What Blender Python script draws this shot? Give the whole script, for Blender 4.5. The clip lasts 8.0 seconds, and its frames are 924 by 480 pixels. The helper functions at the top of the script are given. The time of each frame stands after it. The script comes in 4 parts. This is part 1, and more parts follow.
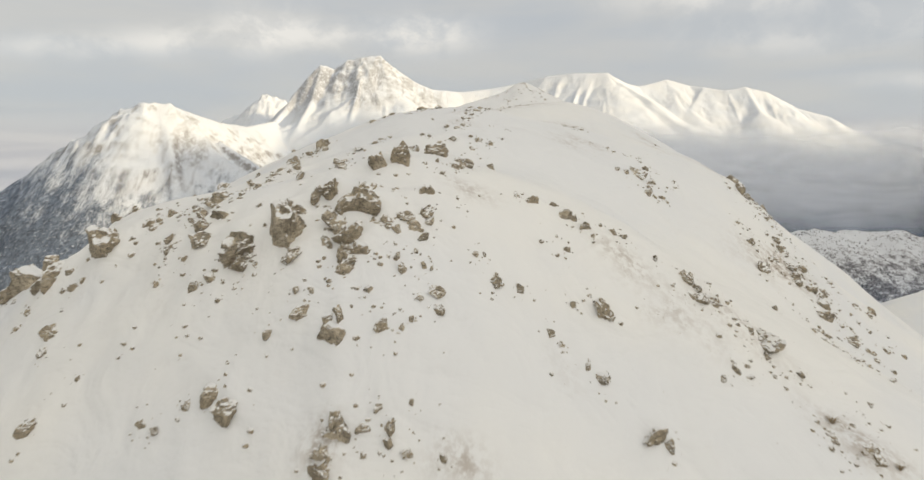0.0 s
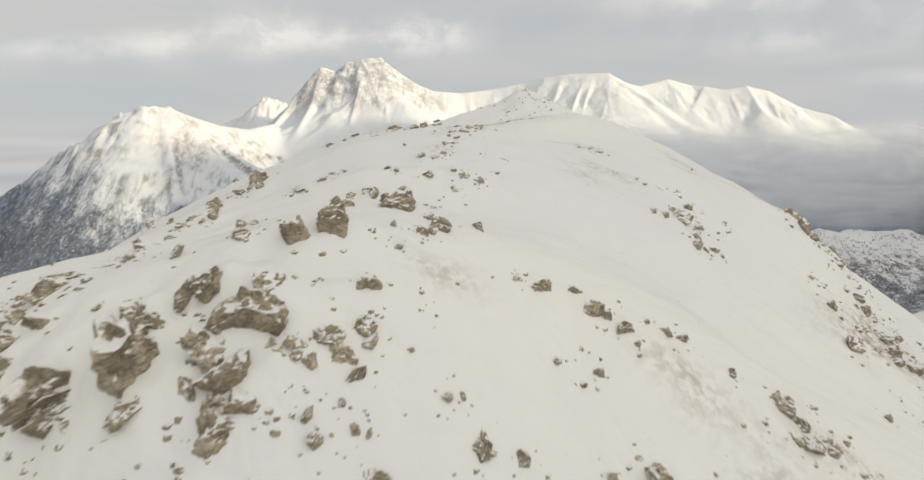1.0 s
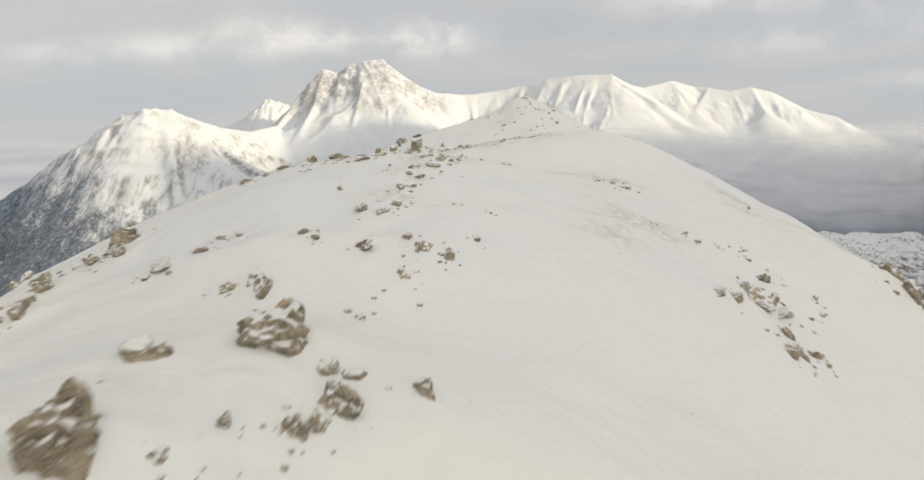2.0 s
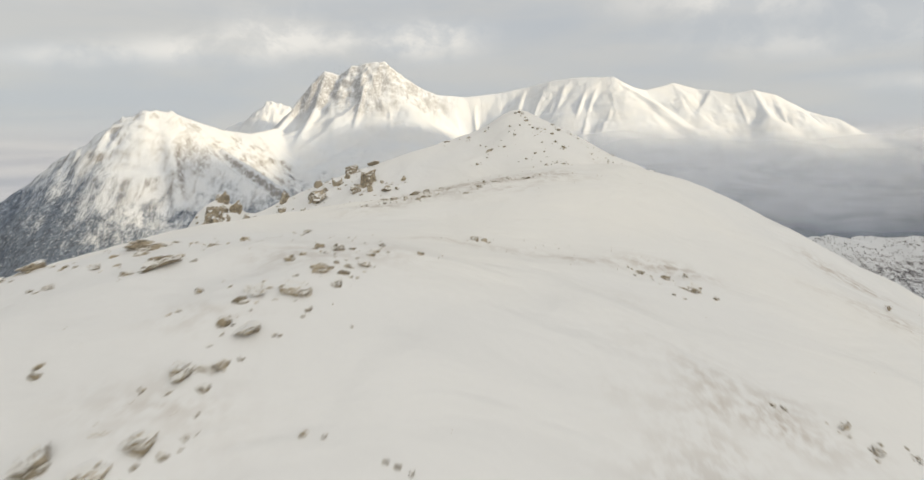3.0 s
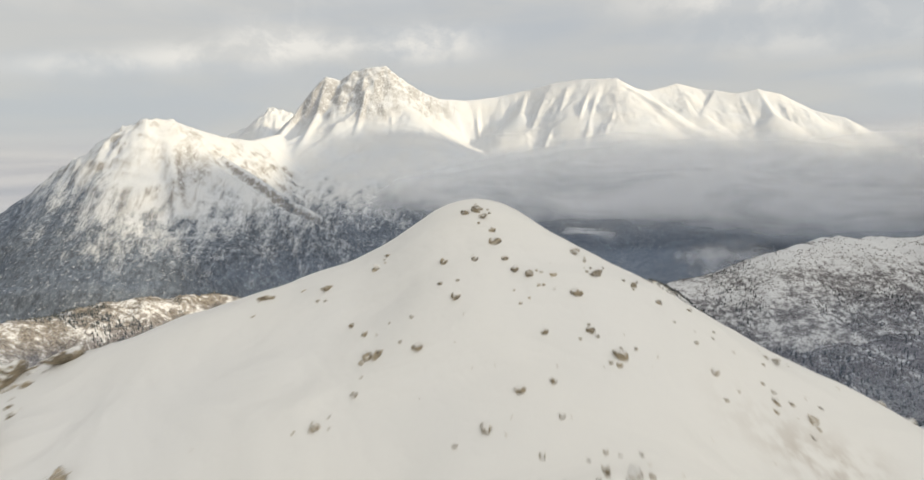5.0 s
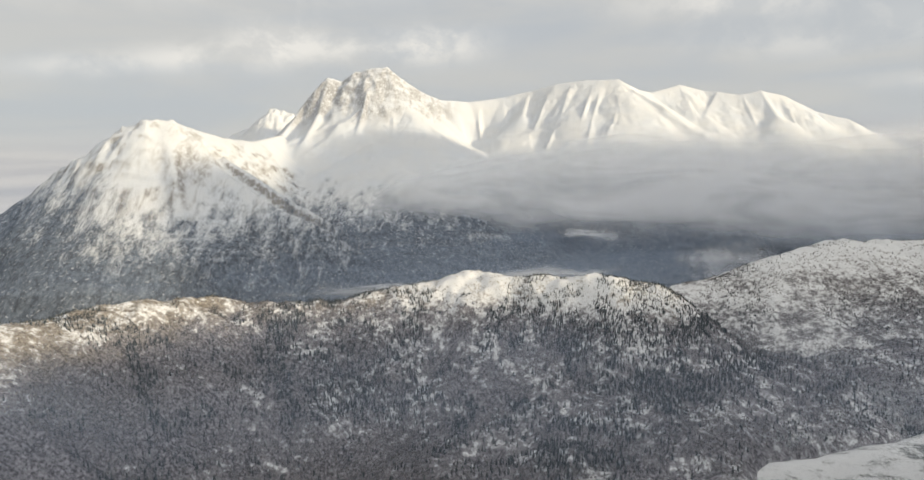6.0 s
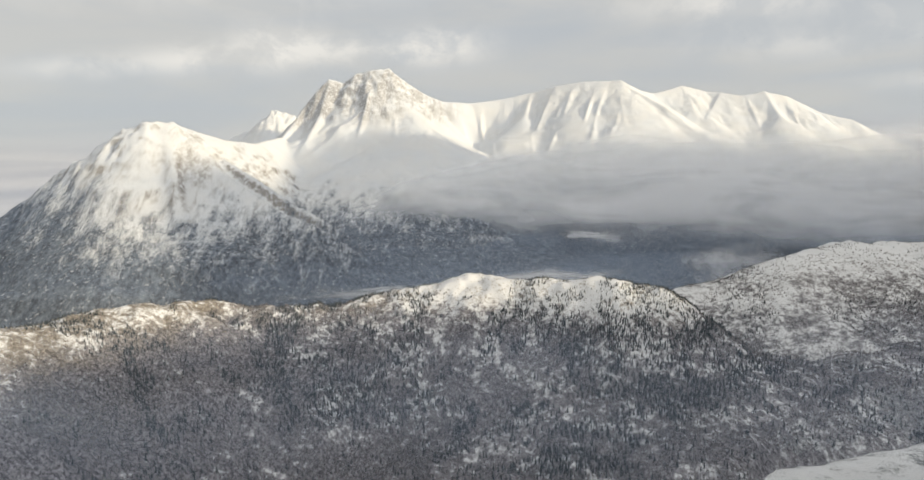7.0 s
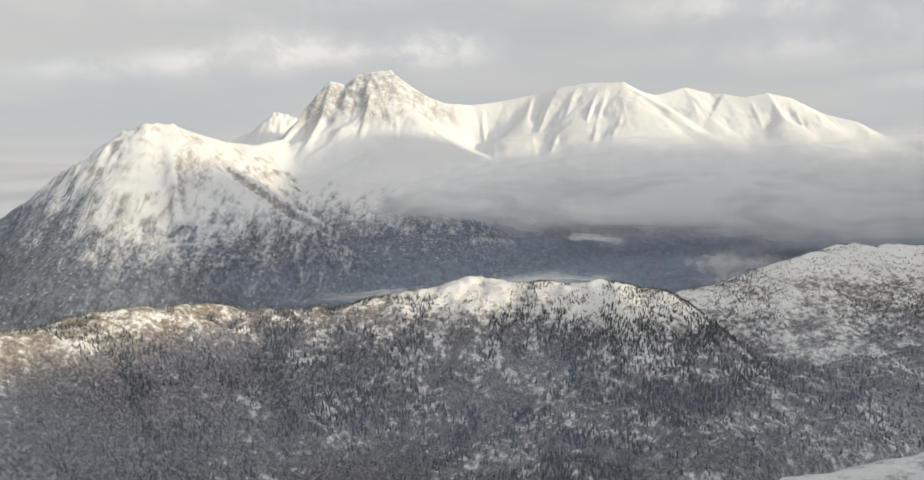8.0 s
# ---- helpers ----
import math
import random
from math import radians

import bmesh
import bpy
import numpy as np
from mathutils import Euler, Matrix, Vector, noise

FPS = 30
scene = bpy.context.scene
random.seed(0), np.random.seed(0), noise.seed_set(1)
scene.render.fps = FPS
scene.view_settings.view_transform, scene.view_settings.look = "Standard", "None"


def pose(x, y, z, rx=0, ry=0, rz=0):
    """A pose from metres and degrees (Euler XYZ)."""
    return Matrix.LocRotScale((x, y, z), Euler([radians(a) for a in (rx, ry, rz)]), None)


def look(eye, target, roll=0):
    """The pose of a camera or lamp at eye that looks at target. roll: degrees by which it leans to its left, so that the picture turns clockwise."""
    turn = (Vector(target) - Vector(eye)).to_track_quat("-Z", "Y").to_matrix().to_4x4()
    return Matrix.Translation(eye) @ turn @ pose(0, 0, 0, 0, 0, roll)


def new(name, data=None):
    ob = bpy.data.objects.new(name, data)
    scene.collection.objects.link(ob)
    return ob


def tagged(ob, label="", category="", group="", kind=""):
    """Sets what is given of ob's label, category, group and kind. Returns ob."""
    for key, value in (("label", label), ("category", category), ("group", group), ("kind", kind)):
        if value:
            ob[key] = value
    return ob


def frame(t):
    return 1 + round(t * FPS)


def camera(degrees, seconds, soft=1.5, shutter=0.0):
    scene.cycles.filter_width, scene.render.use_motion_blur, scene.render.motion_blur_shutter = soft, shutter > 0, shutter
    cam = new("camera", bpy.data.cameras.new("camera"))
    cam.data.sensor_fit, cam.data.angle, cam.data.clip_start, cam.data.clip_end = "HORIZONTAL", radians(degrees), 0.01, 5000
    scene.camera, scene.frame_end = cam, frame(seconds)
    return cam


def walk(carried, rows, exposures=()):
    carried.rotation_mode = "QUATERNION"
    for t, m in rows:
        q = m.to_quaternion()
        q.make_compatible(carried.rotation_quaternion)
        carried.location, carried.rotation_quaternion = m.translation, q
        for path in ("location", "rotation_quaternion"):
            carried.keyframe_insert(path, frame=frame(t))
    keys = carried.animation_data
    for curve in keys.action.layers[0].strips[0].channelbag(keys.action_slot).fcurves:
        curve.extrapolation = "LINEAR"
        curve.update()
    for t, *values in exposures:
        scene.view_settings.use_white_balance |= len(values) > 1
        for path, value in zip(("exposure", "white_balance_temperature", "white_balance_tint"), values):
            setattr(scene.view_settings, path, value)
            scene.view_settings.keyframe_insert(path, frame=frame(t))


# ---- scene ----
cam = camera(75.0, 8.0, soft=1.5, shutter=0.3)
PATH = [
    (0, (1.821, 4.945, 501.826), (1.82, 6.919, 501.503), 0.1),
    (0.5, (2.325, 10.597, 502.666), (2.321, 12.571, 502.345), -0.1),
    (1, (2.907, 16.861, 503.57), (2.9, 18.836, 503.25), -0.3),
    (1.5, (3.494, 22.26, 504.278), (3.482, 24.234, 503.96), -0.4),
    (3, (6.063, 42.381, 506.779), (6.041, 44.357, 506.471), -0.3),
    (3.5, (6.817, 48.443, 507.613), (6.791, 50.419, 507.307), -0.7),
    (4, (7.607, 55.3, 508.651), (7.58, 57.276, 508.348), -0.8),
    (4.5, (8.273, 61.205, 509.534), (8.241, 63.182, 509.234), -1.0),
    (6, (11.25, 82.153, 510.467), (11.208, 84.131, 510.174), -1.0),
    (6.5, (12.368, 89.465, 510.577), (12.322, 91.443, 510.286), -1.0),
    (7, (13.563, 96.93, 510.647), (13.513, 98.909, 510.359), -1.1),
    (7.5, (14.796, 104.445, 510.696), (14.743, 106.424, 510.411), -1.1),
    (8, (16.045, 111.964, 510.726), (15.988, 113.943, 510.444), -1.1),
]
walk(cam, [(t, look(e, p, r)) for t, e, p, r in PATH])

# ---- light: veiled low sun from the right behind, overcast sky ----
SUN_DIR = Vector((0.90, -0.35, 0.22)).normalized()
world = bpy.data.worlds.new("world")
scene.world = world
world.use_nodes = True


def put(tree, kind, props=None, **sockets):
    """A node of that kind; sockets by name (underscores for spaces) or i0, i1...; a value or another node's socket."""
    node = tree.nodes.new(kind)
    props = props or {}
    if "operation" in props:
        node.operation = props["operation"]
    if "interpolation_type" in props:
        node.interpolation_type = props["interpolation_type"]
    if "attribute_name" in props:
        node.attribute_name = props["attribute_name"]
    for key, value in sockets.items():
        if key[0] == "i" and key[1:].isdigit():
            s = node.inputs[int(key[1:])]
        else:
            s = node.inputs[key.replace("_", " ")]
        if isinstance(value, bpy.types.NodeSocket):
            tree.links.new(value, s)
        else:
            s.default_value = value
    return node


def calc(tree, op, a, b=0.0, c=0.0):
    return put(tree, "ShaderNodeMath", {"operation": op}, i0=a, i1=b, i2=c).outputs[0]


def ramp(tree, value, lo, hi, a=0.0, b=1.0):
    return put(tree, "ShaderNodeMapRange", {"interpolation_type": "SMOOTHSTEP"}, Value=value, i1=lo, i2=hi, i3=a, i4=b).outputs[0]


def noise_tex(tree, vec, scale, detail=4.0, rough=0.55, stretch=(1, 1, 1), shift=(0, 0, 0), warp=0.0):
    m = put(tree, "ShaderNodeMapping", None, Vector=vec, Scale=stretch, Location=shift)
    n = put(tree, "ShaderNodeTexNoise", None, Vector=m.outputs[0], Scale=scale, Detail=detail, Roughness=rough, Distortion=warp)
    return n.outputs[0]


def blend(tree, fac, a, b):
    m = tree.nodes.new("ShaderNodeMix")
    m.data_type = "RGBA"
    for s, v in ((m.inputs[0], fac), (m.inputs[6], a), (m.inputs[7], b)):
        if isinstance(v, bpy.types.NodeSocket):
            tree.links.new(v, s)
        else:
            s.default_value = v if s == m.inputs[0] else (*v, 1)
    return m.outputs[2]


def make_world():
    t = world.node_tree
    t.nodes.clear()
    sky = put(t, "ShaderNodeTexSky")
    sky.sky_type, sky.sun_disc, sky.altitude = "NISHITA", False, 600.0
    sky.sun_elevation, sky.sun_rotation = math.asin(SUN_DIR.z), math.atan2(SUN_DIR.x, SUN_DIR.y)
    co = put(t, "ShaderNodeTexCoord").outputs["Generated"]
    part_xyz = put(t, "ShaderNodeSeparateXYZ", None, Vector=co)
    x, y, z = part_xyz.outputs
    ahead = calc(t, "MAXIMUM", calc(t, "ABSOLUTE", y), 0.25)
    u, v = calc(t, "DIVIDE", x, ahead), calc(t, "DIVIDE", z, ahead)
    # streaky stratus and soft puffs
    streak = noise_tex(t, co, 2.2, 5, 0.55, (1, 1, 5.5), (3.1, 0.4, 0.2), 0.3)
    puff = noise_tex(t, co, 14.0, 8, 0.60, (1, 1, 1.25), (1.7, 2.2, 0.0), 0.25)
    base = blend(t, ramp(t, streak, 0.34, 0.66), (0.52, 0.545, 0.57), (0.60, 0.595, 0.575))
    light = None
    for cu, cv, su, sv, amp in ((-0.315, 0.178, 0.065, 0.034, 1.25), (-0.20, 0.166, 0.08, 0.020, 0.8), (-0.06, 0.168, 0.075, 0.026, 1.25), (-0.45, 0.158, 0.10, 0.022, 0.9),
                                (-0.64, 0.150, 0.12, 0.018, 0.7), (0.40, 0.222, 0.16, 0.024, 0.8), (0.50, 0.160, 0.16, 0.024, 0.5), (0.70, 0.20, 0.10, 0.028, 0.6),
                                (-0.3, 0.26, 0.5, 0.03, 0.3), (0.75, 0.10, 0.12, 0.014, 0.5)):
        du = calc(t, "DIVIDE", calc(t, "SUBTRACT", u, cu), su)
        dv = calc(t, "DIVIDE", calc(t, "SUBTRACT", v, cv), sv)
        r2 = calc(t, "ADD", calc(t, "MULTIPLY", du, du), calc(t, "MULTIPLY", dv, dv))
        g = calc(t, "MULTIPLY", calc(t, "POWER", 2.718, calc(t, "MULTIPLY", r2, -1.0)), amp)
        light = g if light is None else calc(t, "ADD", light, g)
    lump = calc(t, "MULTIPLY", light, ramp(t, puff, 0.36, 0.62, 0.30, 1.0))
    cloud = blend(t, calc(t, "MINIMUM", lump, 1.0), base, (0.86, 0.83, 0.775))
    # low banks near the horizon: lavender grey, layered
    layer = noise_tex(t, co, 3.0, 5, 0.6, (1, 1, 14), (0.5, 1.0, 3.0), 0.2)
    bank = blend(t, ramp(t, layer, 0.35, 0.65), (0.50, 0.50, 0.52), (0.64, 0.625, 0.61))
    low = ramp(t, v, 0.07, -0.03)
    cloud = blend(t, low, cloud, bank)
    # an overcast sky is brightest overhead
    glow = calc(t, "MULTIPLY", ramp(t, z, 0.22, 0.90, 1.0, 1.16), ramp(t, y, 0.3, -0.6, 1.0, 1.86))
    cloud = blend(t, ramp(t, z, 0.25, 0.6), cloud, (0.583, 0.574, 0.545))
    cloud = blend(t, ramp(t, y, 0.2, -0.5), cloud, (0.592, 0.576, 0.533))
    # and duller on the side away from the sun
    dull = calc(t, "MULTIPLY", ramp(t, x, 0.1, -0.8), ramp(t, y, 0.75, 0.2, 0.0, 0.50))
    glow = calc(t, "MULTIPLY", glow, calc(t, "SUBTRACT", 1.0, dull))
    # cloud round the veiled sun is bright and warm
    near_sun = put(t, "ShaderNodeVectorMath", {"operation": "DOT_PRODUCT"}, i0=co, i1=SUN_DIR).outputs["Value"]
    veil = put(t, "ShaderNodeBackground", None, Color=(1.0, 0.86, 0.68, 1), Strength=ramp(t, near_sun, 0.72, 1.0, 0.0, 0.6))
    b1 = put(t, "ShaderNodeBackground", None, Color=sky.outputs[0], Strength=0.10)
    b2 = put(t, "ShaderNodeBackground", None, Color=cloud, Strength=glow)
    mix = put(t, "ShaderNodeMixShader", None, i0=0.93, i1=b1.outputs[0], i2=b2.outputs[0])
    out = t.nodes.new("ShaderNodeOutputWorld")
    both = put(t, "ShaderNodeAddShader", None, i0=mix.outputs[0], i1=veil.outputs[0])
    t.links.new(both.outputs[0], out.inputs[0])


make_world()
sun = new("sun", bpy.data.lights.new("sun", "SUN"))
sun.data.energy, sun.data.color, sun.data.angle = 3.9, (1.0, 0.84, 0.58), radians(2)
sun.matrix_world = look((0, 0, 900), Vector((0, 0, 900)) - SUN_DIR)


# ---- numpy noise ----
def lattice(ix, iy, seed):
    h = (ix * 374761393 + iy * 668265263 + seed * 974711) & 0xFFFFFFFF
    h = ((h ^ (h >> 13)) * 1274126177) & 0xFFFFFFFF
    return ((h ^ (h >> 16)) & 0xFFFFFF) / float(0xFFFFFF) * 2 - 1


def grain(x, y, seed=0):
    fx, fy = np.floor(x), np.floor(y)
    ix, iy = fx.astype(np.int64), fy.astype(np.int64)
    a, b = x - fx, y - fy
    a, b = a * a * a * (a * (a * 6 - 15) + 10), b * b * b * (b * (b * 6 - 15) + 10)
    p, q = lattice(ix, iy, seed), lattice(ix + 1, iy, seed)
    r, s = lattice(ix, iy + 1, seed), lattice(ix + 1, iy + 1, seed)
    return (p + (q - p) * a) * (1 - b) + (r + (s - r) * a) * b


def fbm(x, y, octaves=5, seed=0, gain=0.5):
    total, amp, k = 0.0, 1.0, 1.0
    for i in range(octaves):
        total = total + amp * grain(x * k + 17.3 * i, y * k - 9.1 * i, seed + i)
        amp, k = amp * gain, k * 2.03
    return total


def ridged(x, y, octaves=4, seed=0):
    total, amp, k = 0.0, 1.0, 1.0
    for i in range(octaves):
        total = total + amp * (1 - 2 * np.abs(grain(x * k + 5.7 * i, y * k + 3.3 * i, seed + i)))
        amp, k = amp * 0.5, k * 2.1
    return total


def step01(v, lo, hi):
    s = np.clip((v - lo) / (hi - lo), 0, 1)
    return s * s * (3 - 2 * s)


# ---- materials ----
def material(name):
    m = bpy.data.materials.new(name)
    m.use_nodes = True
    t = m.node_tree
    t.nodes.clear()
    return m, t


def finish(t, shader):
    out = t.nodes.new("ShaderNodeOutputMaterial")
    t.links.new(shader, out.inputs[0])


def surface(t, colour, rough=0.8, bump=None, strength=0.3, distance=0.1, spec=0.3):
    kw = {"Base_Color": colour if isinstance(colour, bpy.types.NodeSocket) else (*colour, 1), "Roughness": rough, "Specular_IOR_Level": spec}
    if bump is not None:
        kw["Normal"] = put(t, "ShaderNodeBump", None, Strength=strength, Distance=distance, Height=bump).outputs[0]
    finish(t, put(t, "ShaderNodeBsdfPrincipled", None, **kw).outputs[0])


def geo(t):
    g = t.nodes.new("ShaderNodeNewGeometry")
    n = put(t, "ShaderNodeSeparateXYZ", None, Vector=g.outputs["Normal"])
    p = put(t, "ShaderNodeSeparateXYZ", None, Vector=g.outputs["Position"])
    return g.outputs["Position"], n.outputs[2], p.outputs[2]


def snow_near():
    m, t = material("wind_packed_snow")
    pos, nz, pz = geo(t)
    big = noise_tex(t, pos, 0.07, 4, 0.5)
    colour = blend(t, ramp(t, big, 0.35, 0.65), (0.80, 0.80, 0.80), (0.86, 0.845, 0.81))
    # dry heath showing through thin snow
    patch = ramp(t, noise_tex(t, pos, 0.16, 4, 0.6, shift=(7, 2, 0)), 0.60, 0.80, 0.0, 0.22)
    bare = put(t, "ShaderNodeAttribute", {"attribute_name": "bare"}).outputs["Fac"]
    patch = calc(t, "MAXIMUM", patch, bare)
    speck = ramp(t, noise_tex(t, pos, 2.2, 6, 0.72), 0.40, 0.61)
    thin = calc(t, "MULTIPLY", calc(t, "MULTIPLY", patch, speck), 0.95)
    colour = blend(t, thin, colour, (0.43, 0.365, 0.305))
    fine = noise_tex(t, pos, 1.4, 6, 0.6, (1, 1.2, 1))
    drift = noise_tex(t, pos, 0.30, 3, 0.45, (1, 1.5, 1), warp=0.8)
    h = calc(t, "ADD", calc(t, "MULTIPLY", fine, 0.14), drift)
    surface(t, colour, 0.75, h, 0.38, 1.0)
    return m


def stone():
    m, t = material("lichen_stained_stone")
    pos, nz, pz = geo(t)
    rnd = put(t, "ShaderNodeObjectInfo").outputs["Random"]
    n1 = noise_tex(t, pos, 1.3, 8, 0.65)
    n2 = noise_tex(t, pos, 5.0, 8, 0.7)
    colour = blend(t, ramp(t, n1, 0.38, 0.60), (0.24, 0.205, 0.15), (0.57, 0.49, 0.37))
    colour = blend(t, calc(t, "MULTIPLY", ramp(t, n2, 0.5, 0.72), 0.6), colour, (0.50, 0.45, 0.37))
    colour = blend(t, calc(t, "MULTIPLY", rnd, 0.65), colour, (0.34, 0.28, 0.19))
    seam = noise_tex(t, pos, 2.4, 6, 0.7, (1, 1, 2.2), warp=1.2)
    seam = calc(t, "ABSOLUTE", calc(t, "SUBTRACT", seam, 0.5))
    colour = blend(t, ramp(t, seam, 0.035, 0.0), colour, (0.075, 0.065, 0.055))
    dust = noise_tex(t, pos, 3.2, 8, 0.75, shift=(4, 1, 2))
    colour = blend(t, calc(t, "MULTIPLY", ramp(t, dust, 0.56, 0.70), 0.4), colour, (0.74, 0.73, 0.71))
    # snow lies on the ledges
    drape = noise_tex(t, pos, 2.2, 5, 0.6, shift=(9, 3, 1))
    lie = calc(t, "ADD", nz, calc(t, "MULTIPLY", calc(t, "SUBTRACT", drape, 0.5), 1.3))
    colour = blend(t, ramp(t, lie, 0.60, 0.76), colour, (0.83, 0.82, 0.80))
    surface(t, colour, 0.9, n2, 0.6, 0.12)
    return m


def mountain_snow(name, rock_lo, rock_hi, tree_lo, tree_hi, rock=(0.29, 0.272, 0.255), tree=(0.095, 0.108, 0.128), rock_base=-500.0, span=(-9000.0, 9000.0)):
    """Snow with rock where it is steep, and bare forest, toned as through haze, in fall-line strips below the tree
    line.
    """
    m, t = material(name)
    pos, nz, pz = geo(t)
    n1 = noise_tex(t, pos, 0.006, 6, 0.6)
    n2 = noise_tex(t, pos, 0.022, 8, 0.72, (1, 0.3, 0.22), warp=0.4)
    n3 = noise_tex(t, pos, 0.10, 7, 0.75, (1, 0.6, 0.5))
    n4 = noise_tex(t, pos, 0.030, 8, 0.72, (1, 0.45, 0.32), (40, 3, 9), 0.5)
    colour = blend(t, ramp(t, n1, 0.3, 0.7), (0.66, 0.69, 0.735), (0.705, 0.715, 0.728))
    steep = calc(t, "ADD", nz, calc(t, "MULTIPLY", calc(t, "SUBTRACT", n2, 0.5), 0.9))
    f = ramp(t, steep, rock_hi, rock_lo)
    f = calc(t, "MULTIPLY", f, ramp(t, n3, 0.37, 0.52))
    f = calc(t, "MULTIPLY", f, ramp(t, calc(t, "ADD", pz, calc(t, "MULTIPLY", n1, 200.0)), rock_base, rock_base + 150.0))
    px = put(t, "ShaderNodeSeparateXYZ", None, Vector=pos).outputs[0]
    f = calc(t, "MULTIPLY", f, calc(t, "MULTIPLY", ramp(t, px, span[0], span[0] + 150.0), ramp(t, px, span[1], span[1] - 200.0)))
    colour = blend(t, f, colour, rock)
    line = calc(t, "ADD", pz, calc(t, "MULTIPLY", calc(t, "SUBTRACT", n1, 0.5), 300.0))
    line = calc(t, "ADD", line, calc(t, "MULTIPLY", calc(t, "SUBTRACT", n2, 0.5), 260.0))
    line = calc(t, "ADD", line, calc(t, "MULTIPLY", calc(t, "SUBTRACT", n4, 0.5), 620.0))
    line = calc(t, "ADD", line, calc(t, "MULTIPLY", calc(t, "SUBTRACT", n3, 0.5), 280.0))
    line = calc(t, "SUBTRACT", line, ramp(t, px, -1100.0, -1450.0, 0.0, 125.0))
    w = ramp(t, line, tree_hi, tree_lo)
    speck = ramp(t, noise_tex(t, pos, 0.075, 6, 0.72, (0.8, 1, 1.3)), 0.57, 0.66)
    w = calc(t, "MULTIPLY", w, calc(t, "SUBTRACT", 1.0, calc(t, "MULTIPLY", speck, 0.6)))
    stand = ramp(t, calc(t, "ADD", calc(t, "MULTIPLY", n3, 0.6), calc(t, "MULTIPLY", noise_tex(t, pos, 0.028, 6, 0.7, shift=(3, 8, 1)), 0.4)), 0.40, 0.62)
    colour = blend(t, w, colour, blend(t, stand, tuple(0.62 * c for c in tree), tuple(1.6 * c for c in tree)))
    surface(t, colour, 0.9, n3, 0.6, 8.0, 0.1)
    return m


def forest_floor(name, bare, cover, run=(1, 1, 1), dry=0.0, open_flank=0.0):
    """Snow under birch scrub; cover sets how much of the snow the scrub hides."""
    m, t = material(name)
    pos, nz, pz = geo(t)
    n1 = noise_tex(t, pos, 0.014, 5, 0.6, run)
    n2 = noise_tex(t, pos, 0.07, 6, 0.7, run)
    n3 = noise_tex(t, pos, 0.24, 6, 0.8, (1, 1, 0.45))
    mass = calc(t, "ADD", calc(t, "MULTIPLY", n1, 0.45), calc(t, "MULTIPLY", n2, 0.6))
    mass = calc(t, "ADD", mass, calc(t, "MULTIPLY", n3, 0.45))
    scrub = blend(t, ramp(t, n3, 0.42, 0.62), tuple(0.45 * c for c in bare), tuple(2.4 * c for c in bare))
    # dry heath above the birches, its gold also standing in for low sunlight
    heath = ramp(t, calc(t, "ADD", pz, calc(t, "MULTIPLY", calc(t, "SUBTRACT", n1, 0.5), 120.0)), 165.0, 230.0, 0.0, dry)
    sun_gold = blend(t, ramp(t, n3, 0.42, 0.62), (0.17, 0.145, 0.105), (0.46, 0.40, 0.29))
    scrub = blend(t, heath, scrub, sun_gold)
    high = ramp(t, calc(t, "ADD", pz, calc(t, "MULTIPLY", n1, 90.0)), 190.0, 270.0, 0.0, 0.14)
    px = put(t, "ShaderNodeSeparateXYZ", None, Vector=pos).outputs[0]
    high = calc(t, "MULTIPLY", high, ramp(t, px, -420.0, 0.0, 0.35, 1.0))
    low = ramp(t, calc(t, "ADD", pz, calc(t, "MULTIPLY", n1, 60.0)), 60.0, -60.0, 0.0, 0.10)
    west = calc(t, "MULTIPLY", ramp(t, px, -280.0, -600.0), ramp(t, pz, 260.0, 150.0, 0.01, 0.085))
    mass = calc(t, "ADD", calc(t, "ADD", mass, low), west)
    mass = calc(t, "SUBTRACT", mass, calc(t, "MULTIPLY", ramp(t, px, 980.0, 700.0, 0.0, open_flank), ramp(t, pz, 40.0, 110.0)))
    colour = blend(t, ramp(t, calc(t, "SUBTRACT", mass, high), cover, cover + 0.12), (0.74, 0.75, 0.77), scrub)
    surface(t, colour, 0.9, n3, 0.6, 2.0, 0.1)
    return m


def needles(name, a, b):
    m, t = material(name)
    r = t.nodes.new("ShaderNodeNewGeometry").outputs["Random Per Island"]
    pos, nz, pz = geo(t)
    colour = blend(t, r, a, b)
    n = noise_tex(t, pos, 1.5, 3, 0.6)
    colour = blend(t, calc(t, "MULTIPLY", ramp(t, n, 0.56, 0.66), 0.35), colour, (0.6, 0.6, 0.6))
    surface(t, colour, 0.9, None, spec=0.1)
    return m


